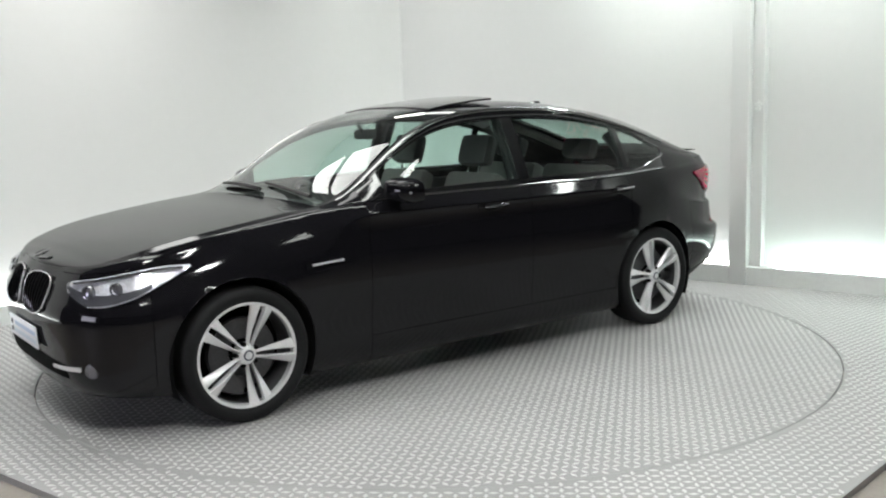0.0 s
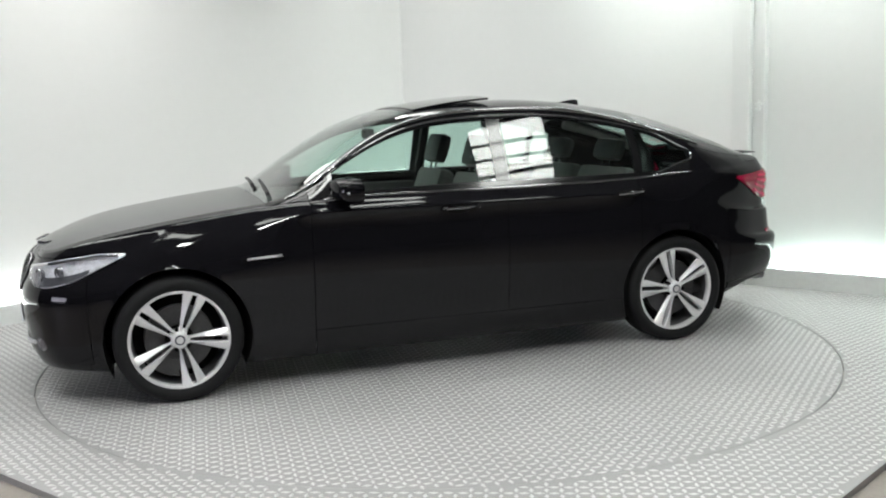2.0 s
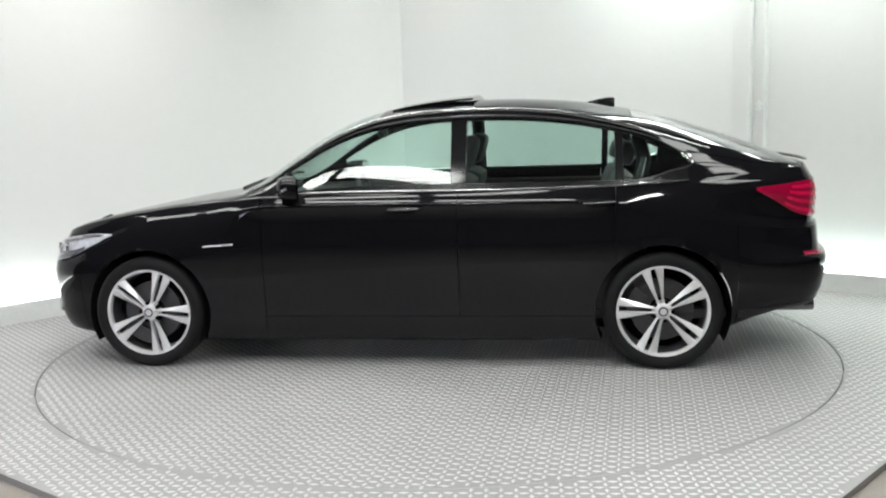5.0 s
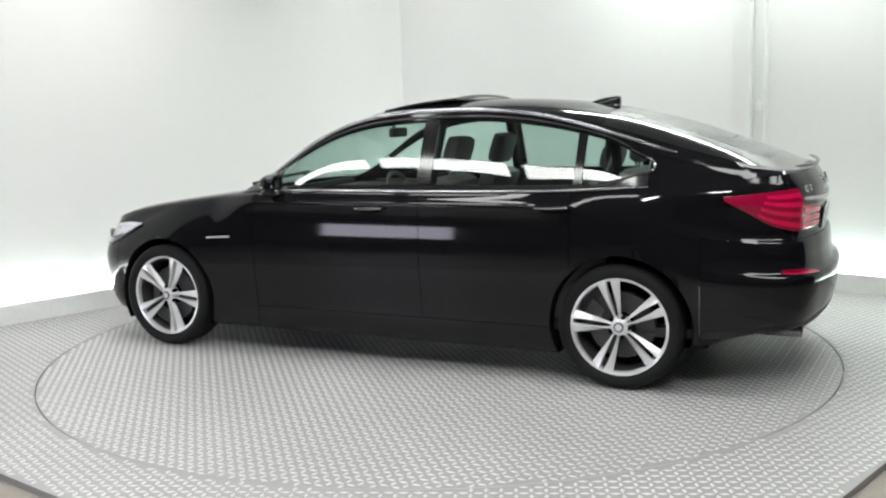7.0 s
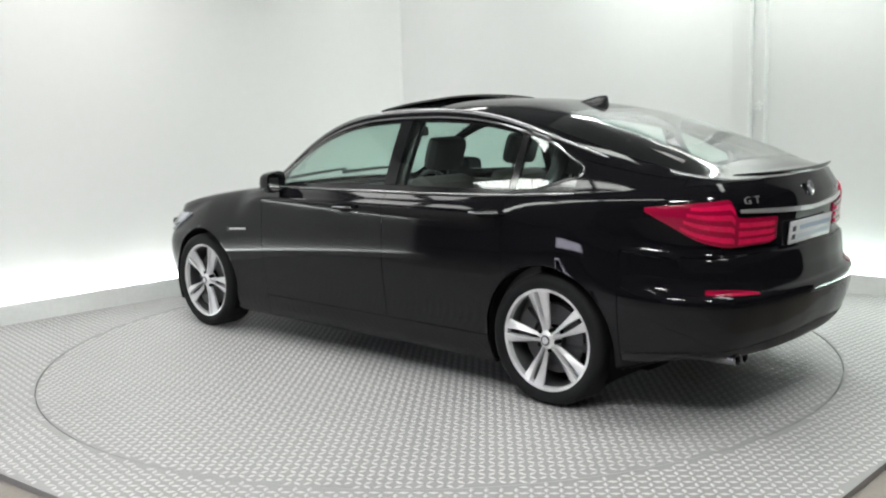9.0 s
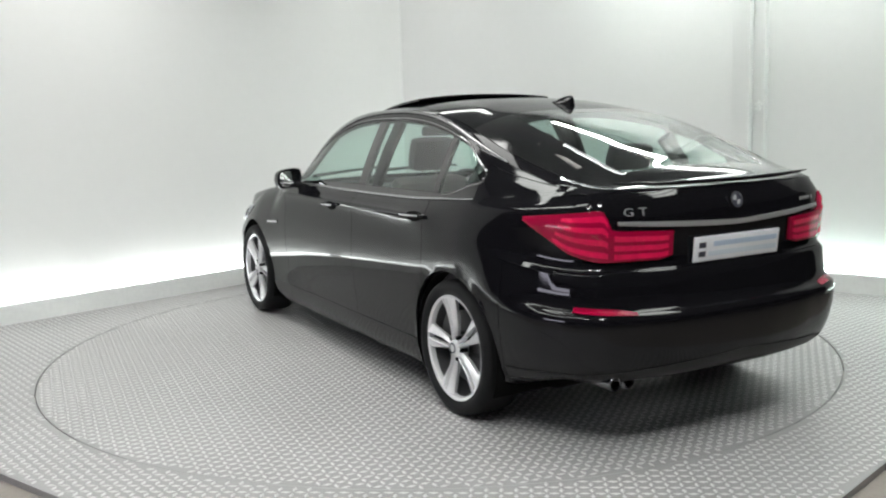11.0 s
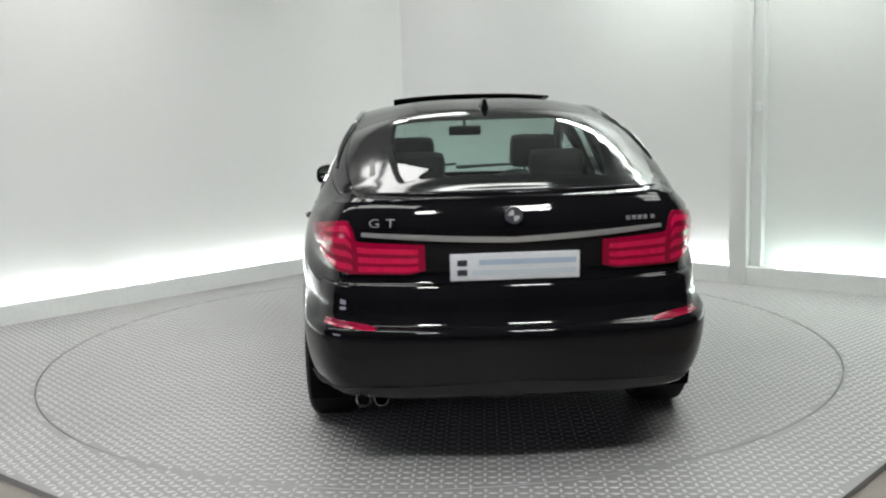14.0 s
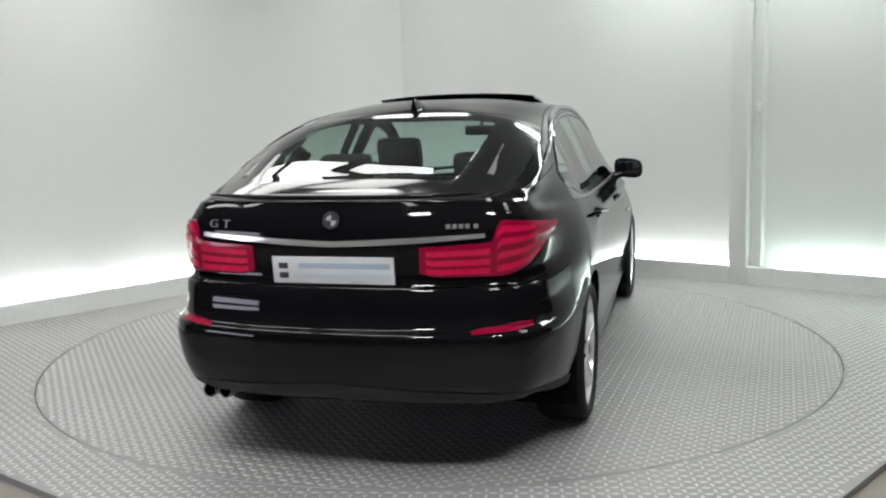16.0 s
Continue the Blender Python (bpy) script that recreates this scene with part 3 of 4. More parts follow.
# ---------------------------------------------------------------- wheels
def wheel(car, hx, side, turn):
    """Alloy wheel with five twin spokes; outer face towards +y before it is placed."""
    at = pose(hx, 0.0, HUB_Z)
    if side < 0:
        at = at @ pose(0, 0, 0, 0, 0, 180)
    at = at @ pose(0, 0.915, 0, 0, turn, 0)
    bm = bmesh.new()
    spin(bm, [(RIM_R + 0.002, 0.000), (RIM_R + 0.004, -0.006), (RIM_R - 0.006, -0.003), (RIM_R - 0.018, -0.008), (RIM_R - 0.023, -0.034)], 96)
    w = part("wheel", bm, ALLOY, car, "silver alloy wheel with five twin spokes", at=at)
    bm = bmesh.new()
    spin(bm, [(RIM_R - 0.019, -0.033), (RIM_R - 0.026, -0.08), (RIM_R - 0.03, -0.20), (RIM_R - 0.01, -0.215)], 96)
    part("shaded_rim_barrel", bm, BARREL, w, "inner barrel of the rim, darkened for shade behind the spokes")
    # tyre
    bm = bmesh.new()
    R, r = TYRE_R, RIM_R
    spin(bm, [(r - 0.004, -0.004), (r + 0.004, 0.002), (r + 0.02, 0.010), (r + 0.04, 0.012), (R - 0.022, 0.006), (R - 0.008, -0.004), (R - 0.002, -0.02), (R, -0.05), (R, -0.115), (R, -0.17), (R - 0.006, -0.205), (R - 0.022, -0.225), (r + 0.03, -0.232), (r, -0.215)], 96)
    part("tyre", bm, RUBBER, w, "black low-profile rubber tyre")
    # spokes: each twin has two arms with a slot between them
    for k in range(5):
        a0 = k * math.tau / 5
        bm = bmesh.new()
        for sg in (-1, 1):
            prof = [(0.034, 0.005, 0.016, -0.010), (0.075, 0.0095, 0.0245, -0.016), (0.13, 0.0130, 0.037, -0.016), (0.20, 0.0135, 0.053, -0.010), (0.235, 0.0125, 0.061, -0.007), (RIM_R - 0.010, 0.0115, 0.069, -0.006)]
            rings = []
            for rr, lo, hi, y in prof:
                ring = []
                for off, yy in ((lo, y - 0.004), (lo + 0.004, y + 0.003), (hi - 0.007, y - 0.007), (hi, y - 0.014), (hi - 0.006, y - 0.034), (lo + 0.002, y - 0.034)):
                    ca, sa = math.cos(a0), math.sin(a0)
                    u, v = rr, off * sg
                    ring.append(bm.verts.new((u * ca - v * sa, yy, u * sa + v * ca)))
                rings.append(ring)
            for A, B in zip(rings, rings[1:]):
                for q in range(6):
                    bm.faces.new((A[q], A[(q + 1) % 6], B[(q + 1) % 6], B[q]))
            bm.faces.new(rings[0]), bm.faces.new(rings[-1])
        bmesh.ops.recalc_face_normals(bm, faces=bm.faces)
        part("spoke", bm, ALLOY, w)
    bm = bmesh.new()
    spin(bm, [(0.0005, -0.004), (0.030, -0.004), (0.036, -0.008), (0.044, -0.014), (0.052, -0.026), (0.058, -0.040), (0.060, -0.06)], 40)
    part("hub", bm, ALLOY, w)
    bm = bmesh.new()
    spin(bm, [(0.0005, 0.000), (0.022, 0.0), (0.030, -0.003), (0.031, -0.01)], 32)
    cap = part("centre_cap", bm, ALLOY, w, "silver-ringed wheel centre cap")
    bm = bmesh.new()
    spin(bm, [(0.019, 0.0022), (0.0265, 0.0018), (0.0275, -0.001)], 32)
    part("cap_disc", bm, PLATE_DARK, cap, "dark ring of the cap badge")
    # near-black studs stand in for the shaded bolt holes
    for k in range(5):
        a = (k + 0.5) * math.tau / 5
        bm = bmesh.new()
        spin(bm, [(0.0005, -0.012), (0.009, -0.012), (0.0105, -0.014), (0.011, -0.05)], 12)
        bmesh.ops.translate(bm, vec=(0.056 * math.cos(a), 0, 0.056 * math.sin(a)), verts=bm.verts)
        part("bolt_hole_shade", bm, UNDER, w, "near-black stud for the shade in a bolt hole")
    bm = bmesh.new()
    spin(bm, [(0.07, -0.085), (0.075, -0.075), (0.178, -0.075), (0.18, -0.08), (0.18, -0.11), (0.07, -0.11)], 64)
    part("brake_disc", bm, DARKMETAL, w, "grey steel brake disc")
    bm = bmesh.new()
    spin(bm, [(0.0005, -0.16), (RIM_R - 0.03, -0.16)], 48)
    part("backing_plate", bm, UNDER, w)
    bm = bmesh.new()
    ang = [math.radians(-turn + 150 + d) for d in (-28, -14, 0, 14, 28)]
    ri, ro = 0.115, 0.205
    rows = []
    for a in ang:
        rows.append([bm.verts.new((rr * math.cos(a), yy, rr * math.sin(a))) for rr, yy in ((ri, -0.055), (ro, -0.055), (ro + 0.008, -0.075), (ro, -0.12), (ri, -0.12))])
    for A, B in zip(rows, rows[1:]):
        for q in range(5):
            bm.faces.new((A[q], A[(q + 1) % 5], B[(q + 1) % 5], B[q]))
    bm.faces.new(rows[0]), bm.faces.new(rows[-1])
    part("brake_caliper", bm, DARKMETAL, w)
    # wheel well
    bm = bmesh.new()
    R = ARCH_R - 0.004
    steps = 40
    ring = []
    for k in range(steps + 1):
        a = math.radians(-27 + 234 * k / steps)
        ring.append([bm.verts.new((R * math.cos(a), yy, R * math.sin(a))) for yy in (-0.004, -0.40)])
    for A, B in zip(ring, ring[1:]):
        bm.faces.new((A[0], A[1], B[1], B[0]))
    c = bm.verts.new((0, -0.40, 0))
    for A, B in zip(ring, ring[1:]):
        bm.faces.new((A[1], c, B[1]))
    wl = part("wheel_arch_liner", bm, UNDER, car, "black wheel arch liner", at=pose(hx, 0, HUB_Z) @ pose(0, 0, 0, 0, 0, 0 if side > 0 else 180) @ pose(0, 0.905, 0))


def patch(s0, s1, zlo, zhi, lift=0.006, nu=20, nv=8, side=1, bm=None, dome=0.0, skirt=True):
    """A piece that follows the car's side between two heights, lifted off it."""
    own = bm is None
    bm = bm or bmesh.new()
    V = []
    for i in range(nu + 1):
        u = i / nu
        s = s0 + (s1 - s0) * u
        a, b = zlo(u), zhi(u)
        row = []
        for k in range(nv + 1):
            v = k / nv
            z = a + (b - a) * v
            d = dome * math.sin(math.pi * u) ** 0.5 * math.sin(math.pi * v) ** 0.5 if dome else 0
            p = side_point(s, z, lift + d)
            row.append(bm.verts.new((p.x, p.y * side, p.z)))
        V.append(row)
    made = []
    for i in range(nu):
        for k in range(nv):
            made.append(bm.faces.new((V[i][k], V[i + 1][k], V[i + 1][k + 1], V[i][k + 1])))
    if skirt:
        rim = [(i, 0) for i in range(nu + 1)] + [(nu, k) for k in range(1, nv + 1)] + [(i, nv) for i in range(nu - 1, -1, -1)] + [(0, k) for k in range(nv - 1, 0, -1)]
        low = []
        for i, k in rim:
            s = s0 + (s1 - s0) * i / nu
            p = V[i][k].co
            _, _, nn = plan(s)
            low.append(bm.verts.new((p.x - nn.x * (lift + 0.012), p.y - nn.y * side * (lift + 0.012), p.z)))
        L = len(rim)
        for q in range(L):
            a, b = rim[q], rim[(q + 1) % L]
            bm.faces.new((V[a[0]][a[1]], V[b[0]][b[1]], low[(q + 1) % L], low[q]))
    bmesh.ops.recalc_face_normals(bm, faces=bm.faces)
    return bm


def car_build():
    car = tagged(new("car"), "glossy black five-door hatchback saloon with its sunroof tilted, on the turntable", "car")
    car_skin(car)
    for hx, side, turn in ((HUB_X, 1, FRONT_TURN), (-HUB_X, 1, REAR_TURN), (HUB_X, -1, 20), (-HUB_X, -1, -15)):
        wheel(car, hx, side, turn)
    car_lights(car)
    car_trim(car)
    car_interior(car)
    for ob in car.children:
        ob.matrix_basis = Matrix.Translation((OFF[0], OFF[1], 0)) @ ob.matrix_basis
    return car


FRONT_TURN, REAR_TURN = 104, 68


def wall_between(*pts):
    """A piecewise smooth function of 0..1 through points."""
    return curve(pts)


def tail_lamps(car):
    for sd in (1, -1):
        s0, s1 = s_at_x(-2.06), s_at_y(0.37, True)
        hi = wall_between((0, 1.030), (0.2, 1.043), (0.42, 1.058), (0.56, 1.064), (0.60, 1.03), (0.63, 0.982), (0.8, 0.972), (1, 0.966))
        lo = wall_between((0, 1.012), (0.15, 0.950), (0.35, 0.872), (0.6, 0.845), (0.9, 0.845), (1, 0.862))
        lamp = part("tail_lamp", patch(s0, s1, lo, hi, 0.010, 40, 10, sd, dome=0.006), RED_DEEP, car, "deep red wrap-round tail lamp")
        for k, f in enumerate((0.16, 0.40, 0.64, 0.86)):
            a0, a1 = s0 + (s1 - s0) * (0.22 + 0.02 * k), s0 + (s1 - s0) * 0.60
            f0, f1 = f - 0.07, f + 0.05
            g = lambda u, f=f0: lo(0.22 + 0.38 * u) + (hi(0.22 + 0.38 * u) - lo(0.22 + 0.38 * u)) * f
            h = lambda u, f=f1: lo(0.22 + 0.38 * u) + (hi(0.22 + 0.38 * u) - lo(0.22 + 0.38 * u)) * f
            part("light_bar", patch(a0, a1, g, h, 0.017, 16, 2, sd), RED, lamp, "bright red light bar")
        for f in (0.14, 0.42, 0.72):
            a0, a1 = s0 + (s1 - s0) * 0.64, s0 + (s1 - s0) * 0.965
            g = lambda u, f=f: lo(0.64 + 0.32 * u) + (hi(0.64 + 0.32 * u) - lo(0.64 + 0.32 * u)) * (f - 0.06)
            h = lambda u, f=f: lo(0.64 + 0.32 * u) + (hi(0.64 + 0.32 * u) - lo(0.64 + 0.32 * u)) * (f + 0.12)
            part("light_bar", patch(a0, a1, g, h, 0.017, 12, 2, sd), RED, lamp, "bright red light bar")
        lo = lambda u: 0.640 - 0.012 * u
        hi = lambda u: 0.640 + 0.024 * (1 - abs(2 * u - 0.7) ** 2 * 0.35) - 0.012 * u
        part("rear_reflector", patch(s_at_x(-2.35), s_at_y(0.57, True), lo, hi, 0.006, 20, 3, sd), RED_DEEP, car, "slim red bumper reflector")


def head_lamps(car):
    for sd in (1, -1):
        s0, s1 = s_at_y(0.545, False), s_at_x(1.78)
        hi = wall_between((0, 0.752), (0.3, 0.775), (0.6, 0.800), (0.85, 0.815), (1, 0.814))
        lo = wall_between((0, 0.735), (0.08, 0.690), (0.33, 0.648), (0.55, 0.672), (0.8, 0.742), (1, 0.804))
        lamp = part("headlamp", patch(s0, s1, lo, hi, 0.004, 30, 6, sd), HEADLAMP_BODY, car, "swept-back clear headlamp")
        for y_, r in ((0.24, 0.038), (0.47, 0.036)):
            s = s0 + (s1 - s0) * y_
            z = (lo(y_) + hi(y_)) / 2
            p = side_point(s, z, 0.004)
            bm = bmesh.new()
            spin(bm, [(0.0005, 0.010), (r * 0.45, 0.014), (r * 0.62, 0.006), (r * 0.66, 0.018), (r * 0.86, 0.020), (r * 0.9, 0.0)], 28)
            part("projector", bm, HEADLAMP_DARK, lamp, "round headlamp projector", at=Matrix.Translation((p.x, p.y * sd, p.z)) @ pose(0, 0, 0, 0, 0, -62 if sd > 0 else -118))
        part("bezel", patch(s0 + 0.02, s0 + (s1 - s0) * 0.72, lambda u: lo(0.05 + 0.67 * u) + 0.003, lambda u: lo(0.05 + 0.67 * u) + (hi(0.05 + 0.67 * u) - lo(0.05 + 0.67 * u)) * (0.50 - 0.25 * u), 0.008, 20, 3, sd), HEADLAMP_DARK, lamp, "smoked lower bezel")
        lens = part("lens", patch(s0, s1, lo, hi, 0.022, 30, 6, sd, dome=0.006), LENS_CLEAR, lamp, "clear lens cover")
        lens.visible_shadow = False
        # eyebrow strip over the lamp
        part("eyebrow", patch(s0 + 0.03, s1 - 0.04, lambda u: hi(0.05 + 0.9 * u) - 0.014, lambda u: hi(0.05 + 0.9 * u) - 0.004, 0.026, 20, 1, sd), CHROME, lamp, "bright eyebrow strip")


def grilles(car):
    for sd in (1, -1):
        a, b = s_at_y(0.035, False), s_at_y(0.35, False)
        lo = wall_between((0, 0.580), (0.5, 0.568), (1, 0.595))
        hi = wall_between((0, 0.758), (0.5, 0.766), (1, 0.752))
        g = part("grille", patch(a, b, lo, hi, 0.004, 14, 6, sd), UNDER, car, "dark kidney-shaped grille with a chrome surround")
        for k in range(9):
            u = (k + 0.5) / 9
            bm = bmesh.new()
            z0, z1 = lo(u) + 0.008, hi(u) - 0.008
            pts = []
            for f in (0, 0.25, 0.5, 0.75, 1):
                p = side_point(a + (b - a) * u, z0 + (z1 - z0) * f, 0.012)
                pts.append((p.x, p.y * sd, p.z))
            tube(bm, pts, 0.004, 6)
            part("slat", bm, TRIM, g)
        ring = []
        for k in range(48):
            t = k * math.tau / 48
            c, sn = math.cos(t), math.sin(t)
            u = 0.5 + 0.5 * math.copysign(abs(c) ** 0.45, c)
            v = 0.5 + 0.5 * math.copysign(abs(sn) ** 0.45, sn)
            p = side_point(a + (b - a) * u, lo(u) + (hi(u) - lo(u)) * v, 0.010)
            ring.append((p.x, p.y * sd, p.z))
        bm = bmesh.new()
        tube(bm, ring, 0.0045, 8, True)
        part("surround", bm, SATIN, g, "chrome grille surround")
        # fog lamp
        p = side_point(s_at_y(0.70, False), 0.345, -0.004)
        bm = bmesh.new()
        spin(bm, [(0.0005, 0.004), (0.022, 0.008), (0.030, 0.004), (0.036, 0.008), (0.039, -0.004)], 28)
        part("fog_lamp", bm, HEADLAMP_DARK, car, "round fog lamp in the bumper", at=Matrix.Translation((p.x, p.y * sd, p.z)) @ pose(0, 0, 0, 0, 0, -50 if sd > 0 else -130))
        part("bumper_trim", patch(s_at_y(0.40, False), s_at_y(0.64, False), lambda u: 0.325 + 0.012 * u, lambda u: 0.343 + 0.014 * u, 0.010, 12, 1, sd), ALLOY, car, "silver bumper blade")
    bm = patch(0.0, s_at_y(0.52, False), lambda u: 0.285, lambda u: 0.385 - 0.03 * u, 0.003, 18, 4, 1)
    patch(0.0, s_at_y(0.52, False), lambda u: 0.285, lambda u: 0.385 - 0.03 * u, 0.003, 18, 4, -1, bm=bm)
    part("air_intake", bm, UNDER, car, "dark lower air intake")
    p = side_point(0.0, 0.80, 0.0)
    bm = bmesh.new()
    spin(bm, [(0.0005, 0.006), (0.030, 0.005), (0.036, 0.008), (0.040, 0.006), (0.041, 0)], 32)
    part("bonnet_badge", bm, PIPE, car, "round chrome badge", at=Matrix.Translation((p.x - 0.03, 0, Z_C(p.x - 0.03) - 0.010)) @ pose(0, 0, 0, 68, 0, -90))


def number_plate(car, name, x, z, tilt, face):
    """A white plate whose characters are plain bars."""
    at = Matrix.Translation((x, 0, z)) @ pose(0, 0, 0, 0, 0, 0 if face > 0 else 180) @ pose(0, 0, 0, 0, tilt, 0)
    bm = bmesh.new()
    box(bm, -0.004, 0.004, -0.26, 0.26, -0.0555, 0.0555, 0.002)
    pl = part(name, bm, PLATE, car, "white number plate with blurred blue-grey characters", at=at)
    bm = bmesh.new()
    box(bm, 0.0041, 0.0052, -0.145, 0.245, 0.008, 0.030)
    part("writing_bar", bm, PLATE_INK, pl)
    bm = bmesh.new()
    box(bm, 0.0041, 0.0052, -0.175, 0.245, -0.034, -0.012)
    part("writing_bar", bm, PLATE_PALE, pl)
    for zz in (0.018, -0.022):
        bm = bmesh.new()
        box(bm, 0.0041, 0.0052, -0.232, -0.192, zz - 0.012, zz + 0.012)
        part("writing_bar", bm, PLATE_DARK, pl)
    bm = bmesh.new()
    box(bm, -0.022, -0.004, -0.20, 0.20, -0.045, 0.045, 0.004)
    part("plate_holder", bm, PLASTIC, pl)


def tail_details(car):
    number_plate(car, "rear_number_plate", -2.498, 0.873, 6, -1)
    number_plate(car, "front_number_plate", 2.345, 0.448, 2, 1)
    # bright strip over the plate, dipping in the middle
    bm = None
    for sd in (1, -1):
        a, b = s_at_y(0.635, True), S_END
        bm = patch(a, b, lambda u: 1.000 - 0.032 * u - 0.014 * u * (1 - u), lambda u: 1.016 - 0.022 * u - 0.004 * u, 0.010, 30, 2, sd, bm=bm)
    part("chrome_strip", bm, SATIN, car, "chrome strip across the tailgate", weld=0.0006)
    p = side_point(S_END, 1.072, 0.0)
    bm = bmesh.new()
    spin(bm, [(0.0005, 0.004), (0.024, 0.004), (0.025, 0.007), (0.033, 0.007), (0.035, 0.0)], 40)
    bd = part("tail_badge", bm, PLATE_DARK, car, "round chrome badge with a dark rim", at=Matrix.Translation((p.x - 0.006, 0, p.z)) @ pose(0, 0, 0, 0, 14, 0) @ pose(0, 0, 0, 0, 0, 90))
    bm = bmesh.new()
    spin(bm, [(0.0325, 0.0065), (0.0335, 0.0085), (0.0362, 0.0082), (0.0365, 0.0)], 40)
    part("badge_rim", bm, CHROME, bd, "chrome badge rim")
    for a0 in (0, 180):
        bm = bmesh.new()
        c = bm.verts.new((0, 0.0062, 0))
        arc = [bm.verts.new((0.023 * math.cos(radians(a0 + 9 * k)), 0.0062, 0.023 * math.sin(radians(a0 + 9 * k)))) for k in range(11)]
        for p0, p1 in zip(arc, arc[1:]):
            bm.faces.new((c, p1, p0))
        part("badge_quarter", bm, ALLOY, bd, "pale quarter of the badge", smooth=False)
    # two raised letters that can be read, and a second badge too blurred to read: small bright bars
    for ch, y0 in (("G", 0.58), ("T", 0.513)):
        cu = bpy.data.curves.new("badge_letter", "FONT")
        cu.body, cu.size, cu.extrude, cu.align_x = ch, 0.050, 0.0025, "CENTER"
        tmp = bpy.data.objects.new("badge_letter", cu)
        me = bpy.data.meshes.new_from_object(tmp)
        bpy.data.objects.remove(tmp)
        me.materials.append(SATIN)
        p, q = side_point(s_at_y(y0, True), 1.036, 0.004), side_point(s_at_y(y0 - 0.04, True), 1.036, 0.004)
        up = (side_point(s_at_y(y0, True), 1.07, 0.004) - p).normalized()
        right = (q - p - up * (q - p).dot(up)).normalized()
        out = right.cross(up)
        letter = new("badge_letter", me)
        letter.parent = car
        letter.matrix_basis = Matrix(((right.x * 1.35, up.x, out.x, p.x), (right.y * 1.35, up.y, out.y, p.y), (right.z * 1.35, up.z, out.z, p.z), (0, 0, 0, 1)))
        tagged(letter, "raised silver badge letter")
    for y0 in (0.49, 0.515, 0.54, 0.565, 0.60):
        s = s_at_y(y0, True)
        part("badge_bar", patch(s - 0.009, s + 0.009, lambda u: 1.037, lambda u: 1.054, 0.003, 3, 1, -1), SATIN, car, "small silver badge bar")
    # twin tail pipe
    for y0 in (0.555, 0.630):
        bm = bmesh.new()
        spin(bm, [(0.024, 0.03), (0.026, 0.002), (0.030, 0.0), (0.034, 0.004), (0.035, 0.20)], 28)
        pipe = part("tail_pipe", bm, PIPE, car, "round dark steel tail pipe", at=Matrix.Translation((-2.425, y0, 0.322)) @ pose(0, 0, 0, 0, 0, -90))
        bm = bmesh.new()
        spin(bm, [(0.0005, 0.03), (0.026, 0.03)], 24)
        part("pipe_bore", bm, UNDER, pipe)
    bm = None
    for sd in (1, -1):
        bm = patch(s_at_x(-1.96), S_END, lambda u: 0.315 - 0.02 * (1 - u), lambda u: 0.335 + 0.08 * u, 0.004, 40, 3, sd, bm=bm)
    part("valance", bm, PLASTIC, car, "matt dark bumper valance", weld=0.0006)
    # lip along the tailgate's top edge
    bm = bmesh.new()
    pts = []
    for k in range(41):
        y = -0.60 + 1.2 * k / 40
        x = -2.445 + 0.075 * (abs(y) / 0.6) ** 2.2
        pts.append((x, y, Z_C(x) - (0.012 + 0.012 * (abs(y) / 0.6) ** 2)))
    tube(bm, pts, lambda t: 0.010 * (1 - abs(2 * t - 1) ** 6 * 0.8), 10)
    part("tailgate_lip", bm, PAINT, car)


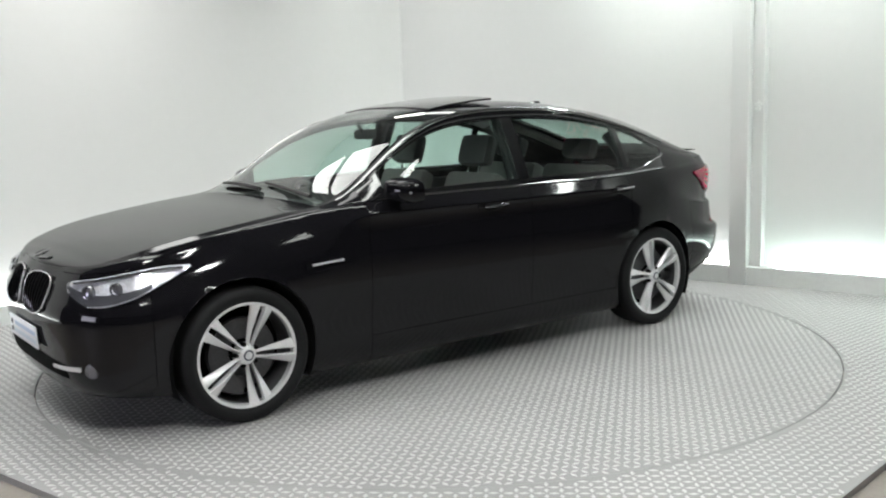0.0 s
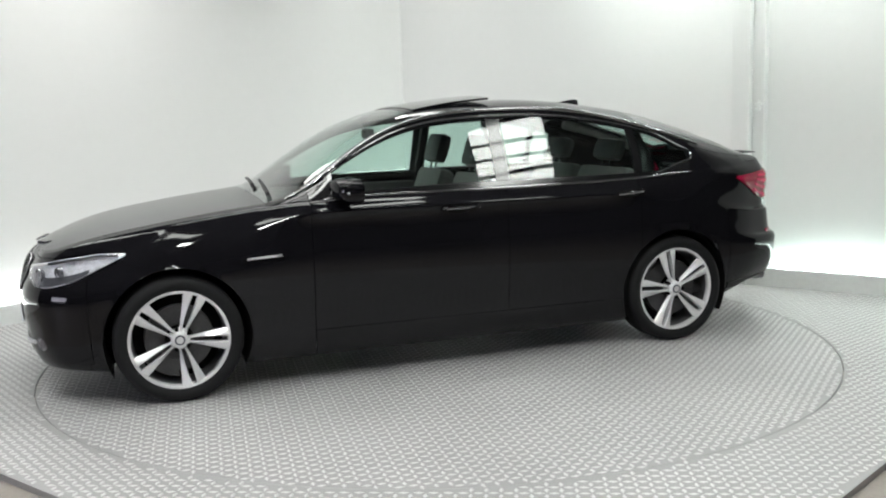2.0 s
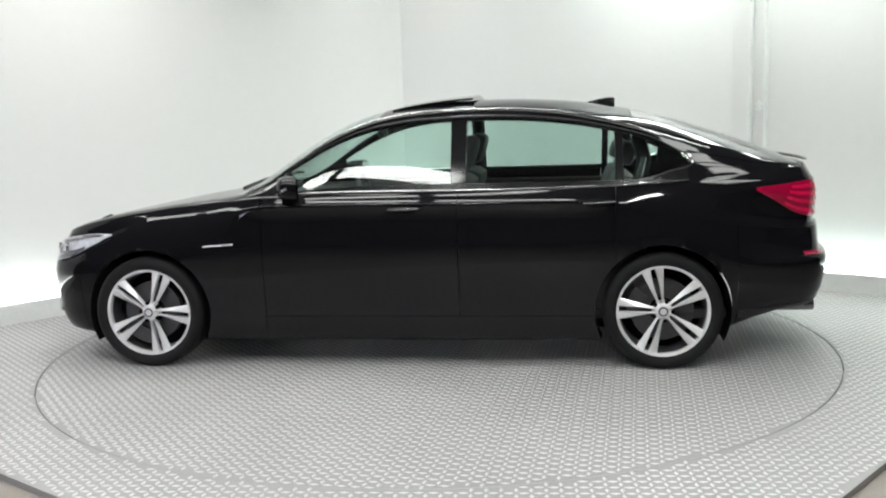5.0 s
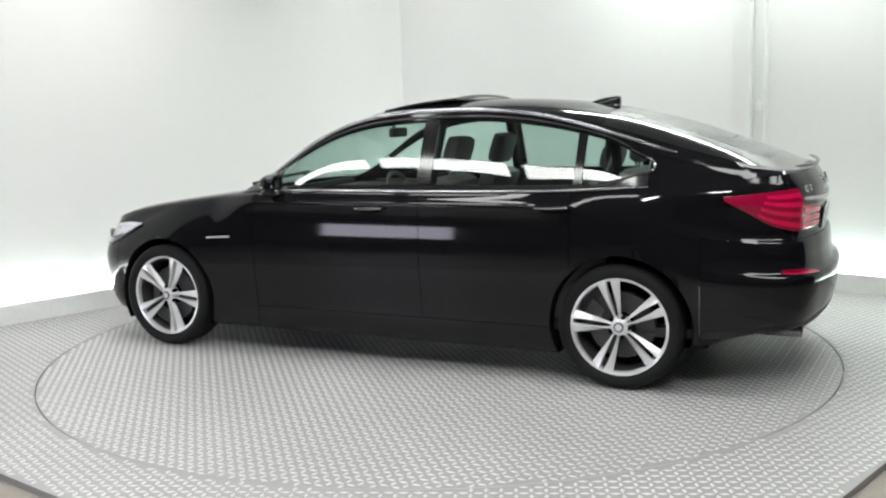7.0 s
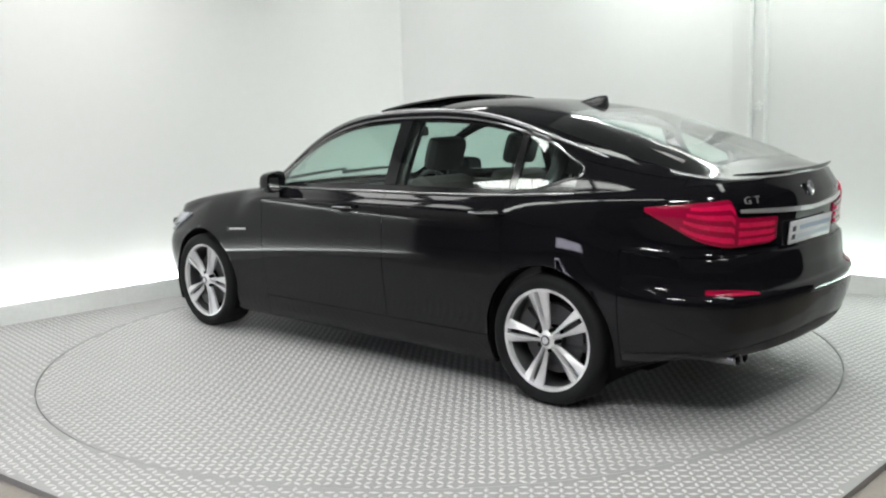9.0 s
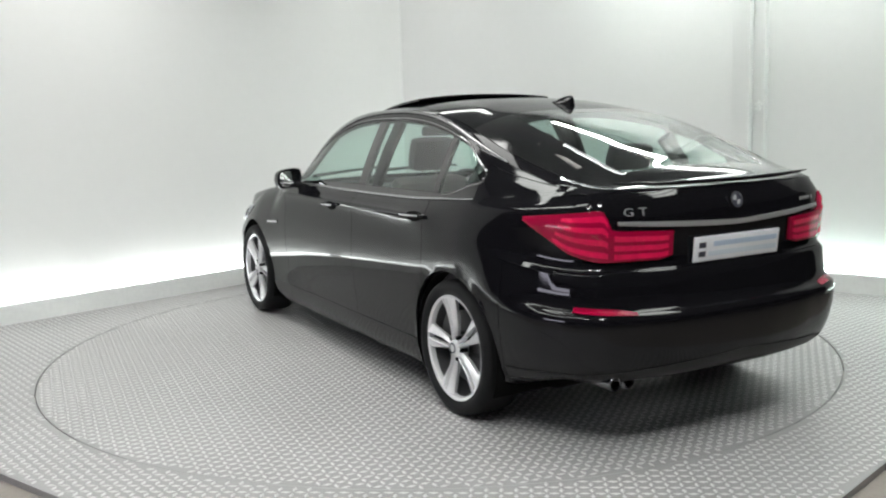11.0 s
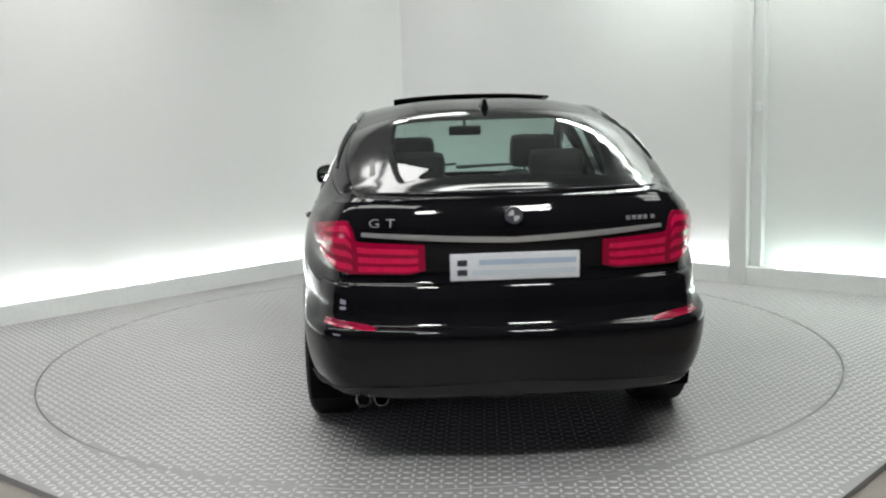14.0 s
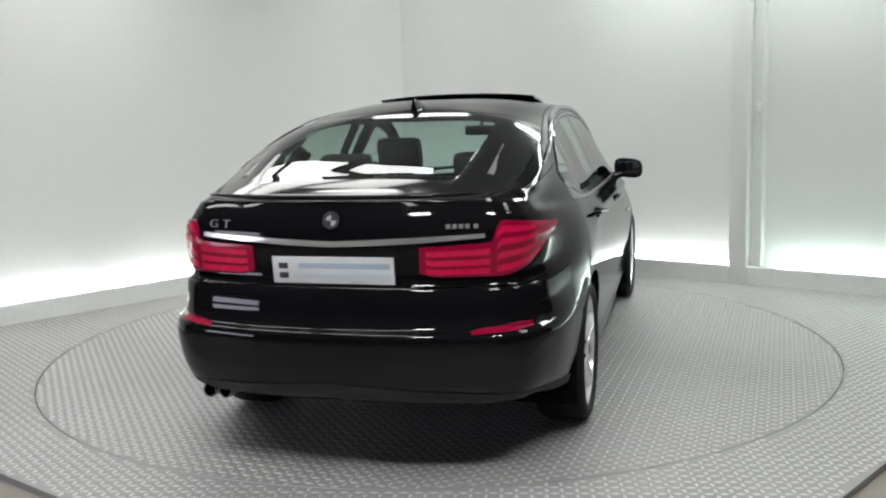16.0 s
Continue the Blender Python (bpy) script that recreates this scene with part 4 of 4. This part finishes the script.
def side_details(car):
    for sd in (1, -1):
        for x0, x1, z in ((0.045, -0.165, 0.945), (-1.07, -1.285, 0.968)):
            h = bmesh.new()
            pts = []
            for k in range(13):
                u = k / 12
                s = s_at_x(x0 + (x1 - x0) * u)
                p = side_point(s, z + 0.006 * u, 0.006 + 0.026 * math.sin(math.pi * u) ** 0.4)
                pts.append((p.x, p.y * sd, p.z))
            tube(h, pts, lambda t: 0.0115 - 0.003 * abs(2 * t - 1), 8)
            hd = part("door_handle", h, PAINT, car, "black door handle with a chrome edge")
            # chrome edge, made thicker to carry the handle's bright highlight
            h = bmesh.new()
            tube(h, [(p[0], p[1] + 0.010 * sd, p[2] + 0.003) for p in pts[1:-1]], 0.0055, 6)
            part("handle_strip", h, CHROME, hd, "chrome handle strip")
            a, b = s_at_x(x0 - 0.02), s_at_x(x1 + 0.02)
            part("handle_cup", patch(a, b, lambda u: z - 0.028 * math.sin(math.pi * u) ** 0.5, lambda u: z + 0.022 * math.sin(math.pi * u) ** 0.5 + 0.001, 0.0025, 12, 3, sd, skirt=False), UNDER, hd)
        # wing vent blade with a lamp
        a, b = s_at_x(1.20), s_at_x(0.97)
        v = part("wing_vent", patch(a, b, lambda u: 0.722 + 0.018 * u, lambda u: 0.752 + 0.010 * u, 0.004, 14, 2, sd), TRIM, car, "black wing vent with a chrome blade")
        part("vent_blade", patch(a + 0.04, b - 0.005, lambda u: 0.736 + 0.011 * u, lambda u: 0.747 + 0.011 * u, 0.010, 12, 1, sd), ALLOY, v, "chrome vent blade")
        # mirror
        bm = bmesh.new()
        r = bmesh.ops.create_uvsphere(bm, u_segments=28, v_segments=18, radius=1)
        for w in bm.verts:
            x, y, z = w.co
            f = lambda a, e: math.copysign(abs(a) ** e, a)
            x, y, z = f(x, 0.75), f(y, 0.6), f(z, 0.65)
            if x < -0.25:
                x = -0.25 + (x + 0.25) * 0.06
            w.co = (0.585 + x * 0.095 - 0.03 * y, (0.955 + y * 0.098) * sd, 1.085 + z * 0.066 - 0.008 * y)
        mi = part("door_mirror", bm, PAINT, car, "black door mirror on a short stalk")
        bm = bmesh.new()
        tube(bm, [(0.60, 0.80 * sd, 1.035), (0.595, 0.86 * sd, 1.032), (0.59, 0.92 * sd, 1.045)], lambda t: 0.030 - 0.006 * t, 10)
        part("mirror_stalk", bm, TRIM, mi)
        bm = bmesh.new()
        r = bmesh.ops.create_circle(bm, cap_ends=True, segments=32, radius=1)
        for w in bm.verts:
            y, z = w.co.x, w.co.y
            f = lambda a, e: math.copysign(abs(a) ** e, a)
            w.co = (0.556 - 0.03 * f(y, 0.6), (0.955 + f(y, 0.6) * 0.080) * sd, 1.085 + f(z, 0.65) * 0.052)
        bmesh.ops.recalc_face_normals(bm, faces=bm.faces)
        part("mirror_glass", bm, MIRROR, mi, "silver mirror glass")
        bm = bmesh.new()
        tube(bm, [(0.665, 0.93 * sd, 1.082), (0.650, 0.99 * sd, 1.080), (0.615, 1.047 * sd, 1.076)], 0.006, 6)
        part("indicator", bm, LENS_GREY, mi, "slim clear indicator strip")


def pane_point(x, t):
    """A point on the cabin's side, t from the shoulder (0) to the roof edge (1)."""
    p = side_point(s_at_x(x), Z_SH(x), 0.0)
    q = Vector((p.x, min(Y_R(x), p.y * 0.93), Z_R(x)))
    bulge = 0.009 * smooth01(1.02, 0.85, x) * smooth01(-2.3, -1.9, x) * math.sin(math.pi * t)
    return p.lerp(q, t) + Vector((0, bulge, bulge * 0.3))


def mouldings(car):
    """Rounded strips along roof edge, panes and sill, in bright metal for their highlights."""
    for sd in (1, -1):
        # roof strip is added to draw the highlight on the gloss black edge
        bm = bmesh.new()
        pts = [(x, Y_R(x) * sd, Z_R(x) + 0.001) for x in (0.92 - 2.72 * k / 60 for k in range(61))]
        tube(bm, pts, lambda t: 0.013 - 0.008 * abs(2 * t - 1) ** 6, 12)
        part("roof_highlight_strip", bm, EDGE, car, "strip added for the highlight along the roof edge")
        # round the panes: along their top, about the rear tip and back under the quarter window
        bm = bmesh.new()
        loop = [(x, glass_hi(x) + 0.035) for x in (0.55 - 2.23 * k / 50 for k in range(51))]
        loop += [(-1.700, 0.62), (-1.708, 0.52), (-1.704, 0.43), (-1.690, 0.37)]
        loop += [(x, glass_lo(x) - 0.04) for x in (-1.668 + 0.30 * k / 8 for k in range(9))]
        pts = []
        for x, t in loop:
            p = pane_point(x, t)
            pts.append((p.x, p.y * sd, p.z))
        tube(bm, pts, lambda t: 0.0065 - 0.004 * abs(2 * t - 1) ** 8, 8)
        part("pane_moulding", bm, EDGE, car, "slim dark bright strip round the side windows")
        bm = bmesh.new()
        pts = []
        for k in range(50):
            x = 0.72 - 2.40 * k / 49
            p = side_point(s_at_x(x), Z_SH(x), 0.002)
            pts.append((p.x, p.y * sd, p.z))
        tube(bm, pts, lambda t: 0.009 - 0.006 * abs(2 * t - 1) ** 6, 10)
        part("sill_moulding", bm, EDGE, car, "window sill strip, brightened for its highlight")


def roof_details(car):
    mouldings(car)
    # glass sunroof, tilted up at its rear edge
    bm = bmesh.new()
    x0, x1, n, m = 0.06, -0.44, 10, 16
    top, low = [], []
    for i in range(n + 1):
        u = i / n
        x = x0 + (x1 - x0) * u
        ra, rb = [], []
        for k in range(m + 1):
            y = -0.475 + 0.95 * k / m
            z = Z_C(x) - 0.75 * (Z_C(x) - Z_R(x)) * (abs(y) / Y_R(x)) ** 2.4 + 0.006 + 0.027 * u
            ra.append(bm.verts.new((x, y, z)))
            rb.append(bm.verts.new((x, y, z - 0.012)))
        top.append(ra), low.append(rb)
    for i in range(n):
        for k in range(m):
            bm.faces.new((top[i][k], top[i + 1][k], top[i + 1][k + 1], top[i][k + 1]))
            bm.faces.new((low[i][k + 1], low[i + 1][k + 1], low[i + 1][k], low[i][k]))
    for i in range(n):
        bm.faces.new((top[i][0], low[i][0], low[i + 1][0], top[i + 1][0]))
        bm.faces.new((top[i][m], top[i + 1][m], low[i + 1][m], low[i][m]))
    for k in range(m):
        bm.faces.new((top[0][k], top[0][k + 1], low[0][k + 1], low[0][k]))
        bm.faces.new((top[n][k], low[n][k], low[n][k + 1], top[n][k + 1]))
    bmesh.ops.recalc_face_normals(bm, faces=bm.faces)
    part("sunroof", bm, TRIM, car, "dark glass sunroof tilted open at the back")
    # aerial fin
    bm = bmesh.new()
    rings = []
    for u, h, w in ((0, 0.002, 0.012), (0.2, 0.018, 0.024), (0.45, 0.036, 0.028), (0.7, 0.052, 0.026), (0.9, 0.062, 0.022), (1.0, 0.060, 0.018)):
        x = -1.13 - 0.19 * u
        z = Z_C(x) - 0.004
        rings.append([bm.verts.new((x, y * w, z + zz * h)) for y, zz in ((-1, 0), (-0.85, 0.35), (-0.4, 0.85), (0, 1), (0.4, 0.85), (0.85, 0.35), (1, 0))])
    for A, B in zip(rings, rings[1:]):
        for k in range(6):
            bm.faces.new((A[k], A[k + 1], B[k + 1], B[k]))
    bm.faces.new(rings[0]), bm.faces.new(rings[-1])
    bmesh.ops.recalc_face_normals(bm, faces=bm.faces)
    part("aerial_fin", bm, PAINT, car, "black shark-fin aerial")
    # wipers and cowl
    bm = bmesh.new()
    box(bm, 0.98, 1.06, -0.70, 0.70, 0.985, 1.012, 0.006)
    part("cowl", bm, PLASTIC, car)
    for y0, y1 in ((0.62, 0.02), (0.02, -0.58)):
        bm = bmesh.new()
        pts = []
        for k in range(9):
            u = k / 8
            y = y0 + (y1 - y0) * u
            x = 0.985 - 0.045 * u
            z = Z_C(x) - (Z_C(x) - Z_R(x)) * (abs(y) / Y_R(x)) ** 2.9 + 0.022
            pts.append((x, y, z))
        tube(bm, pts, lambda t: 0.013 - 0.005 * t, 8)
        part("wiper", bm, PLASTIC, car, "black wiper arm and blade")


def seat(name, car, x, y, rear=False, bench=False):
    """A leather seat with its backrest and head restraint."""
    w = 0.25 if not bench else 0.32
    bm = bmesh.new()
    box(bm, x - 0.08, x + 0.44, y - w, y + w, 0.42, 0.58, 0.05)
    st = part(name, bm, LEATHER_GREY, car, "grey leather seat")
    bm = bmesh.new()
    box(bm, -0.065, 0.065, -w, w, 0.0, 0.62, 0.055, Matrix.Translation((x - 0.06, y, 0.52)) @ pose(0, 0, 0, 0, -20, 0))
    part("backrest", bm, LEATHER_GREY, st)
    bm = bmesh.new()
    box(bm, -0.05, 0.05, -0.145, 0.145, 0.66, 0.87 if not rear else 0.81, 0.05, Matrix.Translation((x - 0.04, y, 0.52)) @ pose(0, 0, 0, 0, -18, 0))
    part("head_restraint", bm, LEATHER, st, "dark leather head restraint")
    for d in (-0.05, 0.05):
        bm = bmesh.new()
        tube(bm, [(x - 0.235, y + d, 1.10), (x - 0.255, y + d, 1.18)], 0.007, 8)
        part("restraint_post", bm, CHROME, st)


def car_lights(car):
    tail_lamps(car)
    head_lamps(car)


def car_trim(car):
    grilles(car)
    tail_details(car)
    side_details(car)
    roof_details(car)


def car_interior(car):
    bm = bmesh.new()
    box(bm, -1.95, 2.05, -0.60, 0.60, 0.17, 0.30, 0.03)
    part("underbody", bm, UNDER, car)
    bm = bmesh.new()
    box(bm, -1.9, 0.95, -0.84, 0.84, 0.28, 0.34, 0.02)
    part("cabin_floor", bm, PLASTIC, car)
    bm = bmesh.new()
    box(bm, 0.62, 0.98, -0.72, 0.72, 0.60, 0.985, 0.05)
    box(bm, 0.50, 0.70, -0.70, 0.70, 0.66, 0.94, 0.06)
    part("dashboard", bm, PLASTIC, car, "dark soft dashboard")
    bm = bmesh.new()
    box(bm, -0.35, 0.62, -0.12, 0.12, 0.32, 0.66, 0.04)
    part("centre_console", bm, PLASTIC, car)
    for sd in (1, -1):
        bm = bmesh.new()
        box(bm, -1.45, 0.85, 0.80 * sd - 0.025, 0.80 * sd + 0.025, 0.34, 1.0, 0.02)
        part("door_lining", bm, LEATHER, car)
        seat("front_seat", car, -0.12, 0.38 * sd)
        seat("rear_seat", car, -1.10, 0.36 * sd, True, True)
        # pillar behind the front door
        bm = bmesh.new()
        tube(bm, [(-0.37, 0.78 * sd, 1.0), (-0.38, 0.66 * sd, 1.28), (-0.38, 0.57 * sd, 1.44)], 0.035, 10)
        part("inner_pillar", bm, PILLAR, car)
        bm = bmesh.new()
        tube(bm, [(-1.40, 0.76 * sd, 1.02), (-1.45, 0.67 * sd, 1.18), (-1.42, 0.57 * sd, 1.32)], 0.045, 10)
        part("inner_pillar", bm, PILLAR, car)
        bm = bmesh.new()
        tube(bm, [(x, 0.56 * sd, Z_C(x) - 0.075 - 0.02 * abs(x + 1.8)) for x in (-1.50, -1.65, -1.8, -1.95, -2.10)], 0.035, 10)
        part("tail_pillar_lining", bm, LEATHER_GREY, car, "grey lining beside the rear window")
    bm = bmesh.new()
    box(bm, -2.15, -1.42, -0.66, 0.66, 0.94, 0.97, 0.01)
    part("parcel_shelf", bm, LEATHER, car, "dark parcel shelf")
    # steering wheel, right-hand drive
    bm = bmesh.new()
    M = Matrix.Translation((0.40, -0.38, 0.90)) @ pose(0, 0, 0, 0, -68, 0)
    tube(bm, [M @ Vector((0.185 * math.cos(k * math.tau / 40), 0.185 * math.sin(k * math.tau / 40), 0)) for k in range(40)], 0.016, 8, True)
    box(bm, -0.07, 0.07, -0.075, 0.075, -0.03, 0.02, 0.02, M)
    for a in (0, 140, 220):
        c = Vector((0.18 * math.cos(math.radians(a + 90)), 0.18 * math.sin(math.radians(a + 90)), 0))
        tube(bm, [M @ (c * 0.3), M @ c], 0.014, 6)
    part("steering_wheel", bm, LEATHER, car, "dark leather steering wheel")
    bm = bmesh.new()
    box(bm, 0.20, 0.235, -0.11, 0.11, 1.34, 1.405, 0.015)
    tube(bm, [(0.23, 0, 1.38), (0.28, 0, 1.455)], 0.012, 8)
    part("interior_mirror", bm, PLASTIC, car, "dark rear-view mirror")
    # head lining
    bm = bmesh.new()
    n, m = 14, 12
    V = []
    for i in range(n + 1):
        x = 0.10 - 1.46 * i / n
        row = []
        for k in range(m + 1):
            y = Y_R(x) * 0.97 * (-1 + 2 * k / m)
            row.append(bm.verts.new((x, y, Z_C(x) - (Z_C(x) - Z_R(x)) * (abs(y) / Y_R(x)) ** 2.9 - 0.03)))
        V.append(row)
    for i in range(n):
        for k in range(m):
            bm.faces.new((V[i][k], V[i][k + 1], V[i + 1][k + 1], V[i + 1][k]))
    part("head_lining", bm, LEATHER, car)


# ---------------------------------------------------------------- build
hall()
room()
ceiling_lights()
side_light()
platform()
TABLE = turntable()
CAR = car_build()


def motions():
    """The turntable and the car on it turn evenly."""
    for ob in (TABLE, CAR):
        walk(ob, [(k * 0.5, pose(0, 0, 0, 0, 0, 217.108 - 8.9349 * k * 0.5)) for k in range(33)])


motions()
